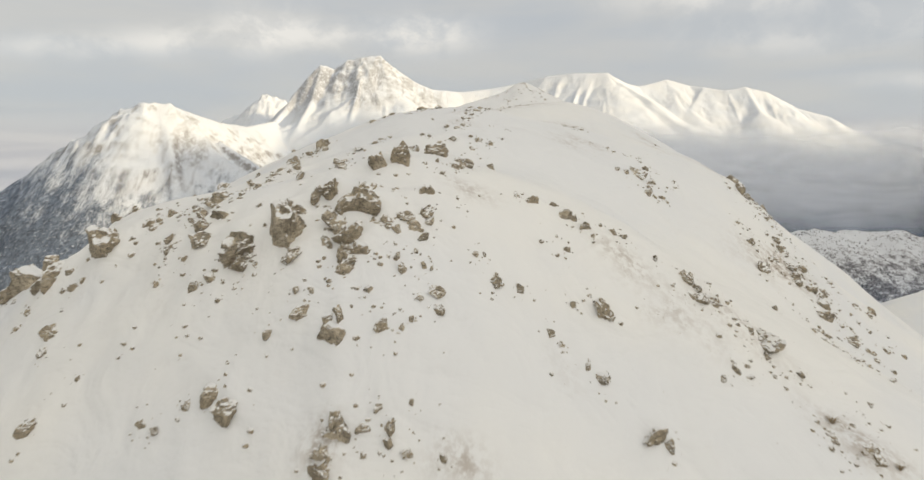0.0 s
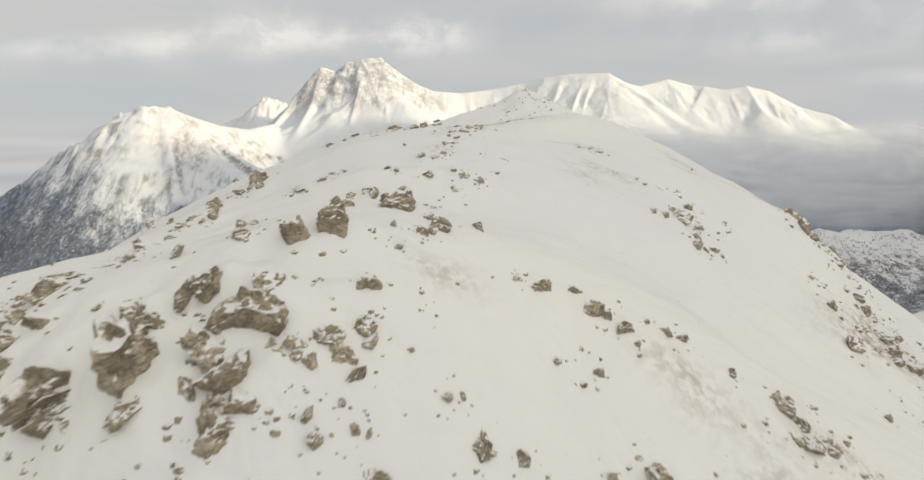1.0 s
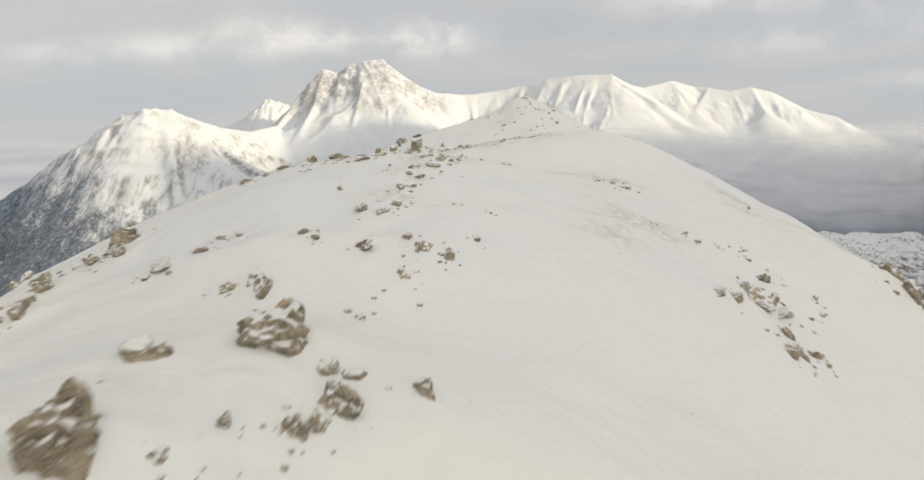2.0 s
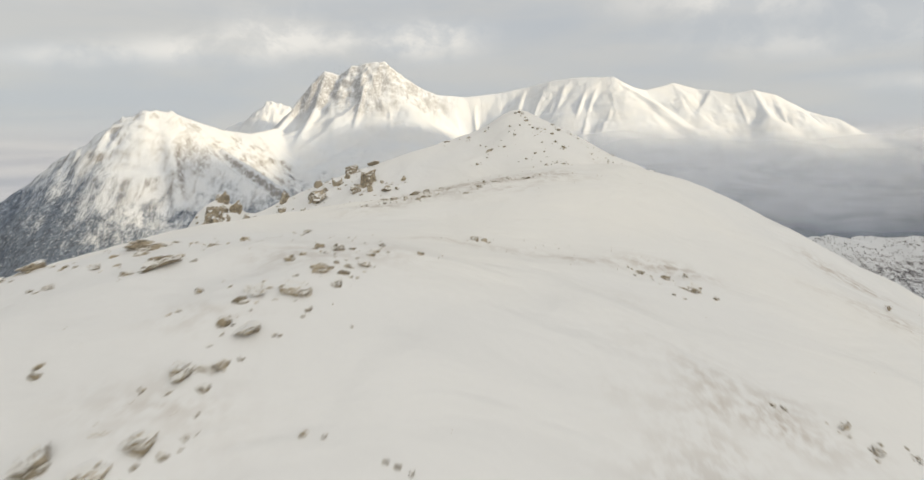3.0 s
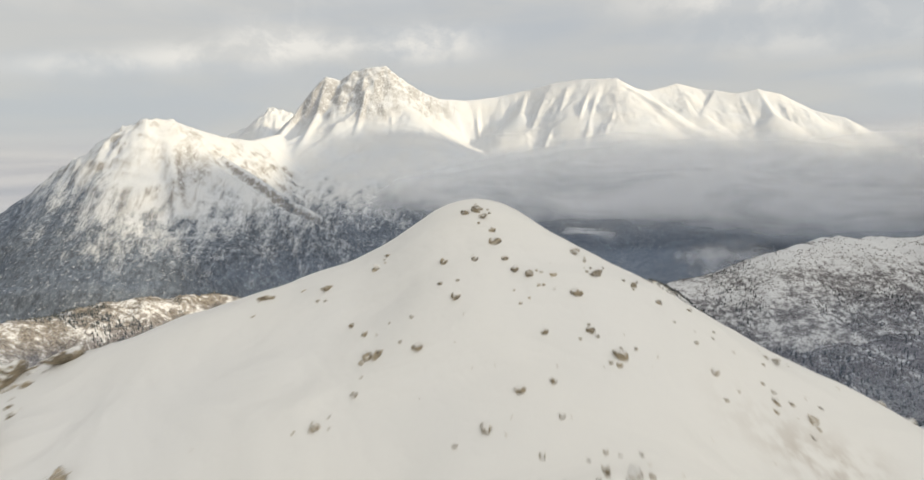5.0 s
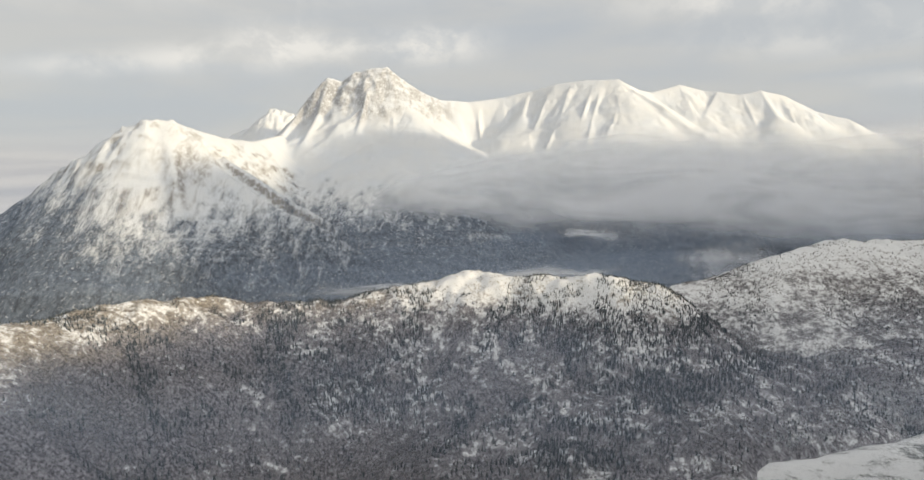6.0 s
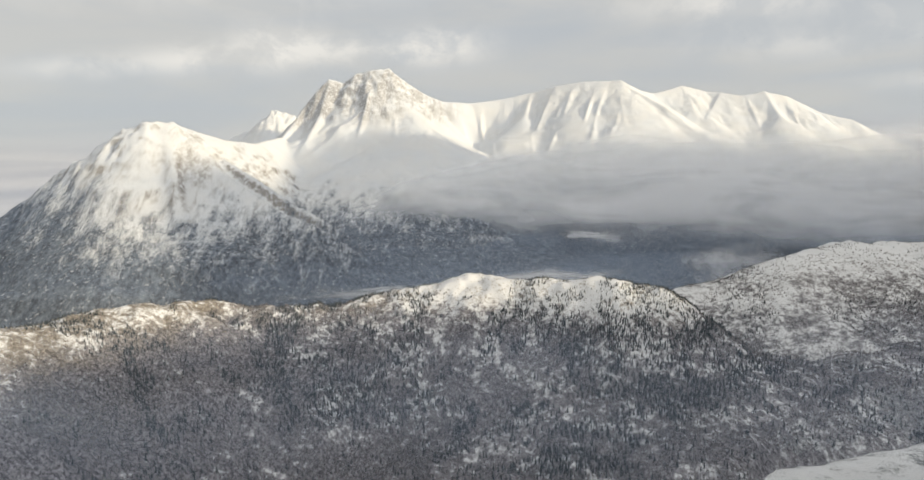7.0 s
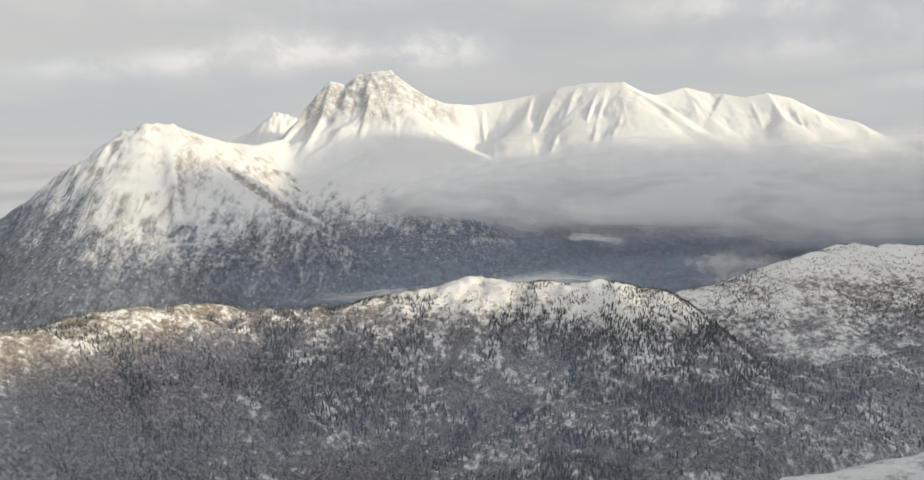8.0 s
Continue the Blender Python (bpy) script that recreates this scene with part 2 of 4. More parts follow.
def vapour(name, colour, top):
    """Thin cloud, and tinted sheets in place of haze: a diffuse veil whose cover follows the sheet's own fade and
    drifting noise.
    """
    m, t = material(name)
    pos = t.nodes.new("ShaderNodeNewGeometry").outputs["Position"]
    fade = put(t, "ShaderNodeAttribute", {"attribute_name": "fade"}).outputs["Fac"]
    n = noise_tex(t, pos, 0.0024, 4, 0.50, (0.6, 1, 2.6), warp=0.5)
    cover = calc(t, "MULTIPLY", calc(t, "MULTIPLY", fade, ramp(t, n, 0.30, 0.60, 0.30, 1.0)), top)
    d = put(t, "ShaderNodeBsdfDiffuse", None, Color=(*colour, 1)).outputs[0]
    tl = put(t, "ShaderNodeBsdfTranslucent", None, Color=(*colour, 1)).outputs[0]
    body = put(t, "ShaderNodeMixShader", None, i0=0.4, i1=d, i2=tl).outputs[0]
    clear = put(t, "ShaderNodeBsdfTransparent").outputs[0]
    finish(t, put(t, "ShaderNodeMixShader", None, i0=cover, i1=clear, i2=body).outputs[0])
    return m


def dry_grass():
    m, t = material("dry_grass")
    r = t.nodes.new("ShaderNodeNewGeometry").outputs["Random Per Island"]
    surface(t, blend(t, r, (0.22, 0.165, 0.10), (0.40, 0.32, 0.20)), 0.9, None, spec=0.1)
    return m


SNOW = snow_near()
STONE = stone()
GRASS = dry_grass()
# tree tones are paled and blued, haze put into the forest colour
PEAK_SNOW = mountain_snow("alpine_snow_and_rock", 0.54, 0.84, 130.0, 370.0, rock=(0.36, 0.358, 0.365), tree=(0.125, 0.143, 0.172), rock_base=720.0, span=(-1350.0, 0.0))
FLANK_SNOW = mountain_snow("snow_with_hazed_birch_forest", 0.50, 0.74, 130.0, 370.0, rock_base=150.0, tree=(0.125, 0.143, 0.172))
VALLEY = mountain_snow("hazed_wooded_valley_floor", 0.1, 0.2, -75.0, 30.0, tree=(0.155, 0.174, 0.205))
SCRUB = forest_floor("birch_scrub_on_snow", (0.135, 0.127, 0.136), 0.632, dry=0.45)
SCRUB_HILL = forest_floor("dwarf_scrub_on_snow", (0.165, 0.16, 0.168), 0.665, (0.8, 1, 1.2), open_flank=0.055, dry=0.2)
OPEN_SNOW = forest_floor("open_snow_with_heath", (0.10, 0.105, 0.105), 0.75, (0.22, 1.3, 1))
SPRUCE = needles("spruce_needles", (0.034, 0.042, 0.045), (0.068, 0.078, 0.078))
BIRCH = needles("bare_birch_twigs", (0.13, 0.12, 0.122), (0.31, 0.285, 0.28))
# dry twigs; part of their gold is low sun put into the colour
HEATH_TWIGS = needles("sun_gold_heath_twigs", (0.24, 0.21, 0.155), (0.46, 0.40, 0.30))
FROST = needles("frosted_birch_twigs", (0.40, 0.40, 0.415), (0.70, 0.70, 0.71))
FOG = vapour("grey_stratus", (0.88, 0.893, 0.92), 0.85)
HAZE_FAR = vapour("blue_haze_far", (0.56, 0.66, 0.82), 0.27)
HAZE_UPRIGHT = vapour("blue_haze_upright", (0.38, 0.52, 0.80), 0.12)
HAZE_NEAR = vapour("blue_haze_near", (0.42, 0.54, 0.76), 0.26)


# ---- mesh helpers ----
def mesh_object(name, verts, faces, mat, smooth=True):
    me = bpy.data.meshes.new(name)
    verts = np.asarray(verts, dtype=np.float32)
    faces = np.asarray(faces, dtype=np.int32)
    k = faces.shape[1]
    me.vertices.add(len(verts))
    me.vertices.foreach_set("co", verts.ravel())
    me.loops.add(faces.size)
    me.loops.foreach_set("vertex_index", faces.ravel())
    me.polygons.add(len(faces))
    me.polygons.foreach_set("loop_start", np.arange(0, faces.size, k, dtype=np.int32))
    me.polygons.foreach_set("use_smooth", np.full(len(faces), smooth))
    me.update(calc_edges=True)
    me.validate()
    me.materials.append(mat)
    return new(name, me)


def sheet(name, X, Y, Z, mat):
    """A surface over a grid of points."""
    r, c = X.shape
    i = np.arange(r * c).reshape(r, c)
    faces = np.stack([i[:-1, :-1], i[:-1, 1:], i[1:, 1:], i[1:, :-1]], -1).reshape(-1, 4)
    return mesh_object(name, np.stack([X, Y, Z], -1).reshape(-1, 3), faces, mat)


def widening(lo, hi, fine, reach_lo, reach_hi, growth=1.12):
    """Even steps between lo and hi, growing outside them."""
    mid = list(np.arange(lo, hi, fine))
    a, b, d = [], [], fine
    v = lo
    while v > reach_lo:
        d *= growth
        v -= d
        a.append(v)
    d, v = fine, mid[-1]
    while v < reach_hi:
        d *= growth
        v += d
        b.append(v)
    return np.array(a[::-1] + mid + b)


# ---- the ridge that the camera flies along ----
FLOOR = -100.0
RIDGE_Y = np.array([-30.0, 12.0, 24.0, 30.0, 36.0, 44.0, 54.0, 64.0, 73.0, 80.7, 92.0, 130.0])
CREST_X = np.array([0.63, -0.06, -1.25, -3.17, -1.38, 0.71, 3.36, 7.79, 12.2, 9.19, 7.06, 7.22])
CREST_Z = np.array([456.66, 480.02, 485.98, 495.68, 500.5, 501.17, 504.17, 506.1, 506.29, 509.17, 501.45, 471.58])
FALL_WEST = np.array([0.5, 0.5, 0.44, 0.51, 0.62, 0.46, 0.53, 0.38, 0.5, 0.45, 0.32, 0.29])
FALL_EAST = np.array([0.33, 0.24, 0.15, 0.37, 0.6, 0.67, 0.71, 0.84, 0.91, 0.76, 0.91, 0.57])
ROUND = np.array([3.99, 3.98, 3.76, 2.16, 6.76, 8.06, 10.33, 8.08, 12.17, 1.45, 2.24, 3.11])
# knolls and hollows: x, y, height, width across, width along
KNOLLS = (
    (26.19, 60.27, 2.6, 7.62, 6.79), (33.95, 52.41, -1.29, 7.04, 7.01), (7.65, 29.97, -1.28, 4.85, 4.68), (6.71, 76.38, -1.4, 6.66, 4.66),
    (6.6, 61.53, -1.83, 8.26, 5.65), (18.04, 40.03, -0.32, 6.98, 6.01), (-19.7, 41.23, 1.36, 7.58, 6.73), (21.12, 75.17, -2.79, 4.23, 3.83),
    (-3.93, 55.63, 0.71, 7.18, 6.79), (-26.86, 59.84, -1.37, 7.54, 9.15), (19.87, 49.99, 0.43, 7.1, 6.99), (-8.63, 75.87, 2.37, 1.84, 2.12),
    (-10.2, 33.92, 0.81, 3.84, 3.43), (-6.07, 74.3, -0.44, 3.79, 4.14), (4.07, 36.97, -0.57, 3.78, 4.26), (13.99, 75.71, -1.54, 3.1, 3.11),
    (1.93, 42.41, -0.35, 4, 3.95), (-16.35, 39.73, 1.03, 5.53, 4.91), (25.17, 69.87, -0.56, 5.96, 6.09), (14.19, 47.45, 0.43, 3.94, 3.06),
    (9.2, 80.9, 0.22, 1.5, 1.5), (6.4, 79.2, -0.3, 2, 2),
)


def along(y, values):
    """Smooth curve through the values at RIDGE_Y."""
    m = np.gradient(values, RIDGE_Y)
    y = np.clip(y, RIDGE_Y[0], RIDGE_Y[-1])
    i = np.clip(np.searchsorted(RIDGE_Y, y) - 1, 0, len(RIDGE_Y) - 2)
    h = RIDGE_Y[i + 1] - RIDGE_Y[i]
    s = (y - RIDGE_Y[i]) / h
    return ((2 * s ** 3 - 3 * s ** 2 + 1) * values[i] + (s ** 3 - 2 * s ** 2 + s) * h * m[i]
            + (3 * s ** 2 - 2 * s ** 3) * values[i + 1] + (s ** 3 - s ** 2) * h * m[i + 1])


def ridge_height(x, y):
    x, y = np.asarray(x, float), np.asarray(y, float)
    u = x - along(y, CREST_X)
    w = np.maximum(along(y, ROUND), 0.3)
    s = np.where(u < 0, along(y, FALL_WEST), along(y, FALL_EAST))
    z = along(y, CREST_Z) - s * (np.sqrt(u * u + w * w) - w)
    for bx, by, a, sx, sy in KNOLLS:
        z = z + a * np.exp(-((x - bx) / sx) ** 2 - ((y - by) / sy) ** 2)
    z = z - 0.5 * np.maximum(-30 - y, 0) - 0.75 * np.maximum(y - 130, 0) - 0.2 * np.maximum(np.abs(u) - 60, 0) - 0.8 * np.clip(y - 81.0, 0, 9)
    near = np.exp(-((x - 6) / 60) ** 2)
    lumpy = np.exp(-((x + 6) / 10) ** 2 - ((y - 32) / 6) ** 2) + 0.7 * np.exp(-((x - 1) / 3) ** 2 - ((y - 55) / 3) ** 2) + 0.7 * np.exp(-((x + 2) / 5) ** 2 - ((y - 75) / 3) ** 2) + 0.15
    rough = 0.14 * fbm(x / 4.0, y / 4.0, 4, 3) + 0.09 * ridged(x / 7.0 + 0.3 * fbm(x / 9, y / 9, 2, 4), y / 4.5, 2, 6) + 0.12 * fbm(x / 14.0, y / 11.0, 3, 8) * step01(np.abs(x - 7), 4, 14)
    rough = rough + 0.16 * lumpy * ridged(x / 1.7, y / 1.5, 3, 9)
    z = z + rough * near + (1 - near) * 6 * fbm(x / 60, y / 60, 4, 12)
    return np.maximum(z, FLOOR - 6)


def ridge_z(x, y):
    return float(ridge_height(np.array([x]), np.array([y]))[0])


# x, y, breadth and height of each block, outcrop by outcrop
CREST_BLOCKS = [
    (-4.45, 33.96, 1.14, 1.07), (-5.18, 33.94, 0.92, 0.84), (-5.25, 33.7, 0.57, 0.48), (-2.8, 33.72, 0.88, 1.01), (-2.68, 32.96, 1.6, 1.11), (-3.76, 32.82, 0.86, 0.63),
    (-3.8, 32.29, 1.27, 0.89), (-3.17, 31.65, 1.23, 1.07), (-2.77, 31.13, 0.9, 0.84), (-3.36, 31.34, 0.72, 0.53), (-3.11, 30.77, 0.9, 0.63), (-3.36, 30.46, 0.8, 0.52),
    (-2.27, 32.34, 0.37, 0.43), (-1.58, 32.32, 0.62, 0.43), (-0.78, 32.67, 0.62, 0.71), (-0.41, 32.35, 0.72, 0.75), (0.08, 33.18, 0.53, 0.61), (-1.14, 32.06, 0.45, 0.51),
    (0.01, 32.1, 0.45, 0.42), (0.28, 32.99, 0.73, 0.33), (-1.07, 31.13, 0.39, 0.41), (-0.85, 30.76, 0.39, 0.29)]
CREST_BLOCKS_MORE = [
    (-0.26, 31.47, 0.24, 0.25), (0.11, 31.19, 0.36, 0.31), (0.45, 31.25, 0.24, 0.25), (-2.51, 36.11, 1.21, 1.14), (-1.49, 36.47, 1.22, 1.14), (-1.65, 39.09, 0.68, 0.57),
    (0.18, 40.72, 1.72, 0.75), (-1.17, 44.25, 0.81, 0.51), (-0.98, 36.67, 0.61, 0.38), (1.47, 37.89, 0.38, 0.32), (2.03, 38.68, 0.66, 0.5), (-0.04, 34.28, 0.44, 0.51),
    (0.25, 34.27, 0.55, 0.46), (-4.21, 31.53, 0.63, 0.55), (-4.29, 32.1, 0.43, 0.49), (-2.15, 33.03, 0.43, 0.31), (-2.12, 34.26, 0.31, 0.23), (-1.35, 34.38, 0.22, 0.19)]
WEST_OUTCROP = [
    (-6.33, 32.23, 2, 1.75), (-5.88, 33.38, 0.69, 0.6), (-6.45, 33.61, 0.82, 0.86), (-5.74, 31.37, 0.86, 0.45), (-5.92, 31.13, 0.52, 0.31), (-8.56, 32.34, 1.54, 1.36),
    (-8.29, 31.91, 1.05, 0.98), (-7.89, 32.05, 0.7, 0.49), (-10.23, 34.79, 1.06, 0.5), (-11.38, 35.46, 0.56, 0.52), (-10.91, 34.17, 0.74, 0.69), (-10.64, 33.39, 1.03, 0.54),
    (-12.76, 34.69, 0.71, 0.81), (-13.9, 37.37, 0.56, 0.39), (-10.96, 36.28, 1.13, 0.59), (-11.39, 37.8, 1.04, 0.37), (-6.65, 36.7, 0.53, 0.6), (-9.47, 46.3, 0.67, 0.7),
    (-19.33, 59.27, 0.65, 0.75), (-14.96, 37.15, 0.44, 0.33), (-17.83, 40.79, 0.58, 0.53), (-12.75, 34.16, 0.56, 0.35)]
WEST_OUTCROP_MORE = [
    (-11.33, 32.99, 0.42, 0.22), (-6.89, 33.93, 0.57, 0.35), (-8.11, 34.38, 0.35, 0.21), (-11.63, 43.46, 0.56, 0.65), (-4.58, 36.89, 0.62, 0.32), (-13.37, 50.04, 0.42, 0.35),
    (-9.5, 50.3, 0.65, 0.26), (-8.34, 50.02, 0.56, 0.25), (-9.4, 32.22, 0.34, 0.2), (-7.5, 31.59, 0.36, 0.24), (-12.6, 32.6, 0.32, 0.36), (-18.3, 35.4, 0.58, 0.43),
    (-15.5, 30.7, 0.26, 0.2), (-18.6, 33.5, 0.93, 0.7), (-18.4, 32.7, 0.49, 0.37), (-17.3, 29.8, 0.83, 0.62), (-8.6, 28.4, 0.82, 0.61), (-9.6, 28.4, 0.33, 0.25),
    (-11.7, 28.6, 0.41, 0.31), (-10.9, 28.2, 0.34, 0.26)]
LOWER_FACE = [
    (0.68, 30.55, 0.55, 0.57), (0.81, 30.03, 0.54, 0.52), (1.31, 31.9, 0.14, 0.16), (2.44, 32.49, 0.29, 0.17), (2.85, 32.7, 0.23, 0.27), (3.35, 32.04, 0.54, 0.48),
    (3.4, 31.9, 0.54, 0.3), (4.48, 31.96, 0.46, 0.39), (2.62, 31.24, 0.12, 0.14), (5.14, 31.98, 0.17, 0.18), (-2.18, 29.88, 0.54, 0.2), (-4.98, 29.36, 0.71, 0.42),
    (-3.25, 29.17, 0.78, 0.81), (-3.73, 29.17, 0.59, 0.51), (-9.61, 31.6, 0.6, 0.38), (-10.35, 31.58, 0.49, 0.57), (-4.6, 29.91, 0.24, 0.28), (-5.33, 30.07, 0.31, 0.22),
    (-0.03, 30.18, 0.27, 0.2), (-0.82, 29.57, 0.19, 0.16), (-0.33, 29.43, 0.27, 0.2), (-1.44, 29.12, 0.38, 0.24)]
LOWER_FACE_MORE = [
    (0.04, 29.66, 0.15, 0.18), (-0.7, 29.1, 0.27, 0.19), (-0.9, 28.5, 0.19, 0.19), (-7.7, 27.8, 0.96, 0.72), (-3.2, 27.1, 0.74, 0.55), (-3.7, 26.2, 0.95, 0.71),
    (-1, 27, 0.59, 0.44), (-0.2, 27.6, 0.24, 0.18), (1.1, 26.6, 0.34, 0.26), (-3.5, 28.8, 1.15, 1.1), (-6.3, 29.2, 0.42, 0.3), (-1.5, 29, 0.5, 0.35),
    (-3, 26.9, 1.1, 0.7), (-3.6, 26.5, 0.8, 0.5), (-2, 27, 0.46, 0.32), (-1, 26.7, 0.6, 0.32), (-0.3, 26.6, 0.5, 0.23), (-1.5, 27.4, 0.37, 0.45)]
EAST_FACE = [
    (4.81, 36.94, 0.22, 0.26), (5.53, 36.74, 0.64, 0.47), (6.63, 37.27, 0.31, 0.35), (7.29, 36.53, 0.7, 0.52), (7.65, 36.4, 0.5, 0.37), (8.29, 36.26, 0.55, 0.64),
    (8.61, 35.89, 0.25, 0.26), (9.94, 37.04, 0.53, 0.28), (9.26, 37.14, 0.26, 0.16), (10.47, 37.22, 0.54, 0.17), (7.07, 34.7, 0.33, 0.38), (6.95, 34.29, 0.19, 0.21),
    (7.07, 32.54, 0.31, 0.33), (8.53, 32.63, 1.03, 0.84), (8.36, 32.94, 0.58, 0.36), (8.9, 32.52, 0.46, 0.24), (5.81, 31.14, 0.43, 0.31), (14.89, 50.09, 1.02, 0.6),
    (13.8, 49.42, 0.48, 0.42), (15.81, 50.11, 1.03, 0.26), (15.01, 47.8, 0.7, 0.57), (15.52, 47.98, 0.39, 0.33)]
EAST_FACE_MORE = [
    (26.08, 59.06, 1.2, 0.8), (25.88, 57.38, 1.06, 0.77), (12.19, 36.75, 0.33, 0.23), (13.62, 36.53, 0.39, 0.35), (13.83, 36.21, 0.73, 0.41), (14.13, 35.64, 0.56, 0.58),
    (13.71, 35.2, 0.41, 0.34), (14.21, 35.09, 0.69, 0.4), (14.9, 35.15, 0.34, 0.39), (16.43, 34.47, 0.57, 0.66), (17.37, 34.2, 1.17, 0.77), (17.09, 34.64, 0.73, 0.46),
    (21.62, 41.9, 0.38, 0.32), (23.42, 47.52, 0.87, 0.64), (26.78, 51.69, 0.59, 0.68), (27.03, 50.76, 1.94, 0.61), (26.69, 48.98, 1.18, 0.69), (27.92, 49.11, 1.2, 0.7),
    (28.41, 48.2, 1.05, 1.21), (27.86, 46.87, 1.4, 0.73), (23.6, 49.83, 0.63, 0.47), (28.62, 51.67, 0.6, 0.53)]
EAST_FACE_REST = [
    (27.05, 52.81, 0.7, 0.52), (28.54, 58.08, 0.77, 0.69), (26.3, 56.88, 0.63, 0.55), (2.47, 45.62, 0.4, 0.35), (2.94, 46.95, 0.42, 0.37), (3.73, 46.76, 0.35, 0.22),
    (1.14, 46.86, 0.53, 0.26), (3.38, 39.71, 0.44, 0.51), (16.6, 48.38, 0.24, 0.25), (12.04, 58.7, 0.68, 0.2), (6.3, 31, 0.29, 0.51),
    (7.4, 30.6, 0.54, 0.54), (8, 30.2, 0.65, 0.53), (16.9, 33.5, 0.39, 0.39), (14.7, 32.3, 0.27, 0.27), (15.5, 32.5, 0.28, 0.28), (14.7, 32, 0.45, 0.32),
    (13.8, 31.3, 0.4, 0.26), (15.4, 32, 0.45, 0.18), (18.6, 33.3, 0.52, 0.29), (16.8, 32.8, 0.19, 0.33)]
EAST_FACE_LAST = [
    (36.4, 54.4, 0.8, 0.88), (29.6, 46.1, 0.87, 0.59), (9.9, 28.6, 0.85, 1.1), (10.5, 28.4, 0.5, 0.5), (20, 30.2, 0.89, 1.19), (19.5, 30.5, 0.49, 0.49),
    (20.3, 29.8, 0.59, 0.5)]
SADDLE = [
    (1.37, 49.16, 0.69, 0.41), (1.29, 49.69, 0.36, 0.15), (1.84, 49.6, 0.49, 0.23), (2.34, 49.76, 0.2, 0.14), (3.83, 49.98, 0.14, 0.14), (4.11, 49.95, 0.09, 0.09),
    (4.97, 49.72, 0.11, 0.13), (5.13, 49.69, 0.11, 0.11), (5.32, 49.65, 0.11, 0.11), (1.84, 50.73, 0.53, 0.2), (2.33, 51.01, 0.32, 0.16), (2.11, 50.9, 0.43, 0.09),
    (-0.46, 51.03, 0.18, 0.15), (-0.37, 50.83, 0.18, 0.13), (-2.01, 55.04, 0.46, 0.24), (-3, 55.55, 0.21, 0.11), (-2.35, 54.03, 0.25, 0.29), (-1.63, 56.26, 0.24, 0.22),
    (1.11, 60.55, 0.29, 0.21), (2.25, 52.87, 0.49, 0.09), (2.69, 53.02, 0.22, 0.1), (3.15, 55.49, 0.35, 0.24)]
SADDLE_MORE = [
    (3.46, 55.63, 0.18, 0.2), (3.19, 53.84, 0.52, 0.19), (3.55, 53.46, 0.44, 0.21), (3.94, 54.39, 0.27, 0.14), (3.64, 54.17, 0.26, 0.14), (6.24, 60.37, 0.39, 0.25),
    (6.5, 60.38, 0.27, 0.21), (10.94, 59.3, 0.31, 0.16), (11.65, 59.14, 0.35, 0.28), (11.77, 58.99, 0.15, 0.18), (12.33, 59.54, 0.24, 0.21), (11.95, 53.52, 0.15, 0.17),
    (12.18, 53.51, 0.15, 0.15), (13.35, 53.48, 0.28, 0.15), (13.75, 53.06, 0.31, 0.32), (14.72, 53.28, 0.24, 0.28)]
NORTH_OUTCROP = [
    (0.36, 76.95, 1, 1.04), (-1.6, 77.72, 0.58, 0.67), (-1.19, 78.57, 0.43, 0.5), (-0.25, 76.6, 0.7, 0.31), (-0.09, 75.84, 0.48, 0.25), (0.68, 75.24, 0.46, 0.34),
    (1.15, 76.64, 0.24, 0.2), (1.58, 75.45, 0.69, 0.24), (2.17, 75.38, 0.23, 0.19), (2.37, 76.49, 0.29, 0.22), (1.01, 74.84, 0.18, 0.14), (-5, 78.48, 0.75, 0.66),
    (-2.69, 76.92, 1.31, 0.6), (-2.93, 78.55, 0.56, 0.41), (-2.29, 77.29, 0.42, 0.33), (-0.85, 80.61, 0.51, 0.15), (-7.98, 76.44, 0.58, 0.48),
    (-7.15, 76.09, 0.73, 0.84), (-6.38, 75.61, 0.77, 0.69), (-6.15, 76.26, 0.39, 0.41), (-7.36, 74.79, 0.55, 0.45)]
NORTH_OUTCROP_MORE = [
    (-6.82, 74.36, 0.43, 0.49), (-5.62, 76.47, 0.39, 0.35), (-4.74, 77.12, 0.55, 0.29), (-3.31, 75.41, 0.36, 0.27), (-7.76, 74.01, 0.38, 0.4), (-3.92, 75.16, 0.36, 0.21),
    (-7.94, 74.8, 0.61, 0.7),
    (-7.84, 75.01, 0.77, 1.79), (-7.44, 75.02, 0.66, 0.98), (-7.5, 74.64, 0.82, 0.74), (-7.85, 76.25, 0.68, 0.72), (-8.06, 74.82, 0.61, 0.87), (-7.69, 75.62, 0.62, 0.58)]
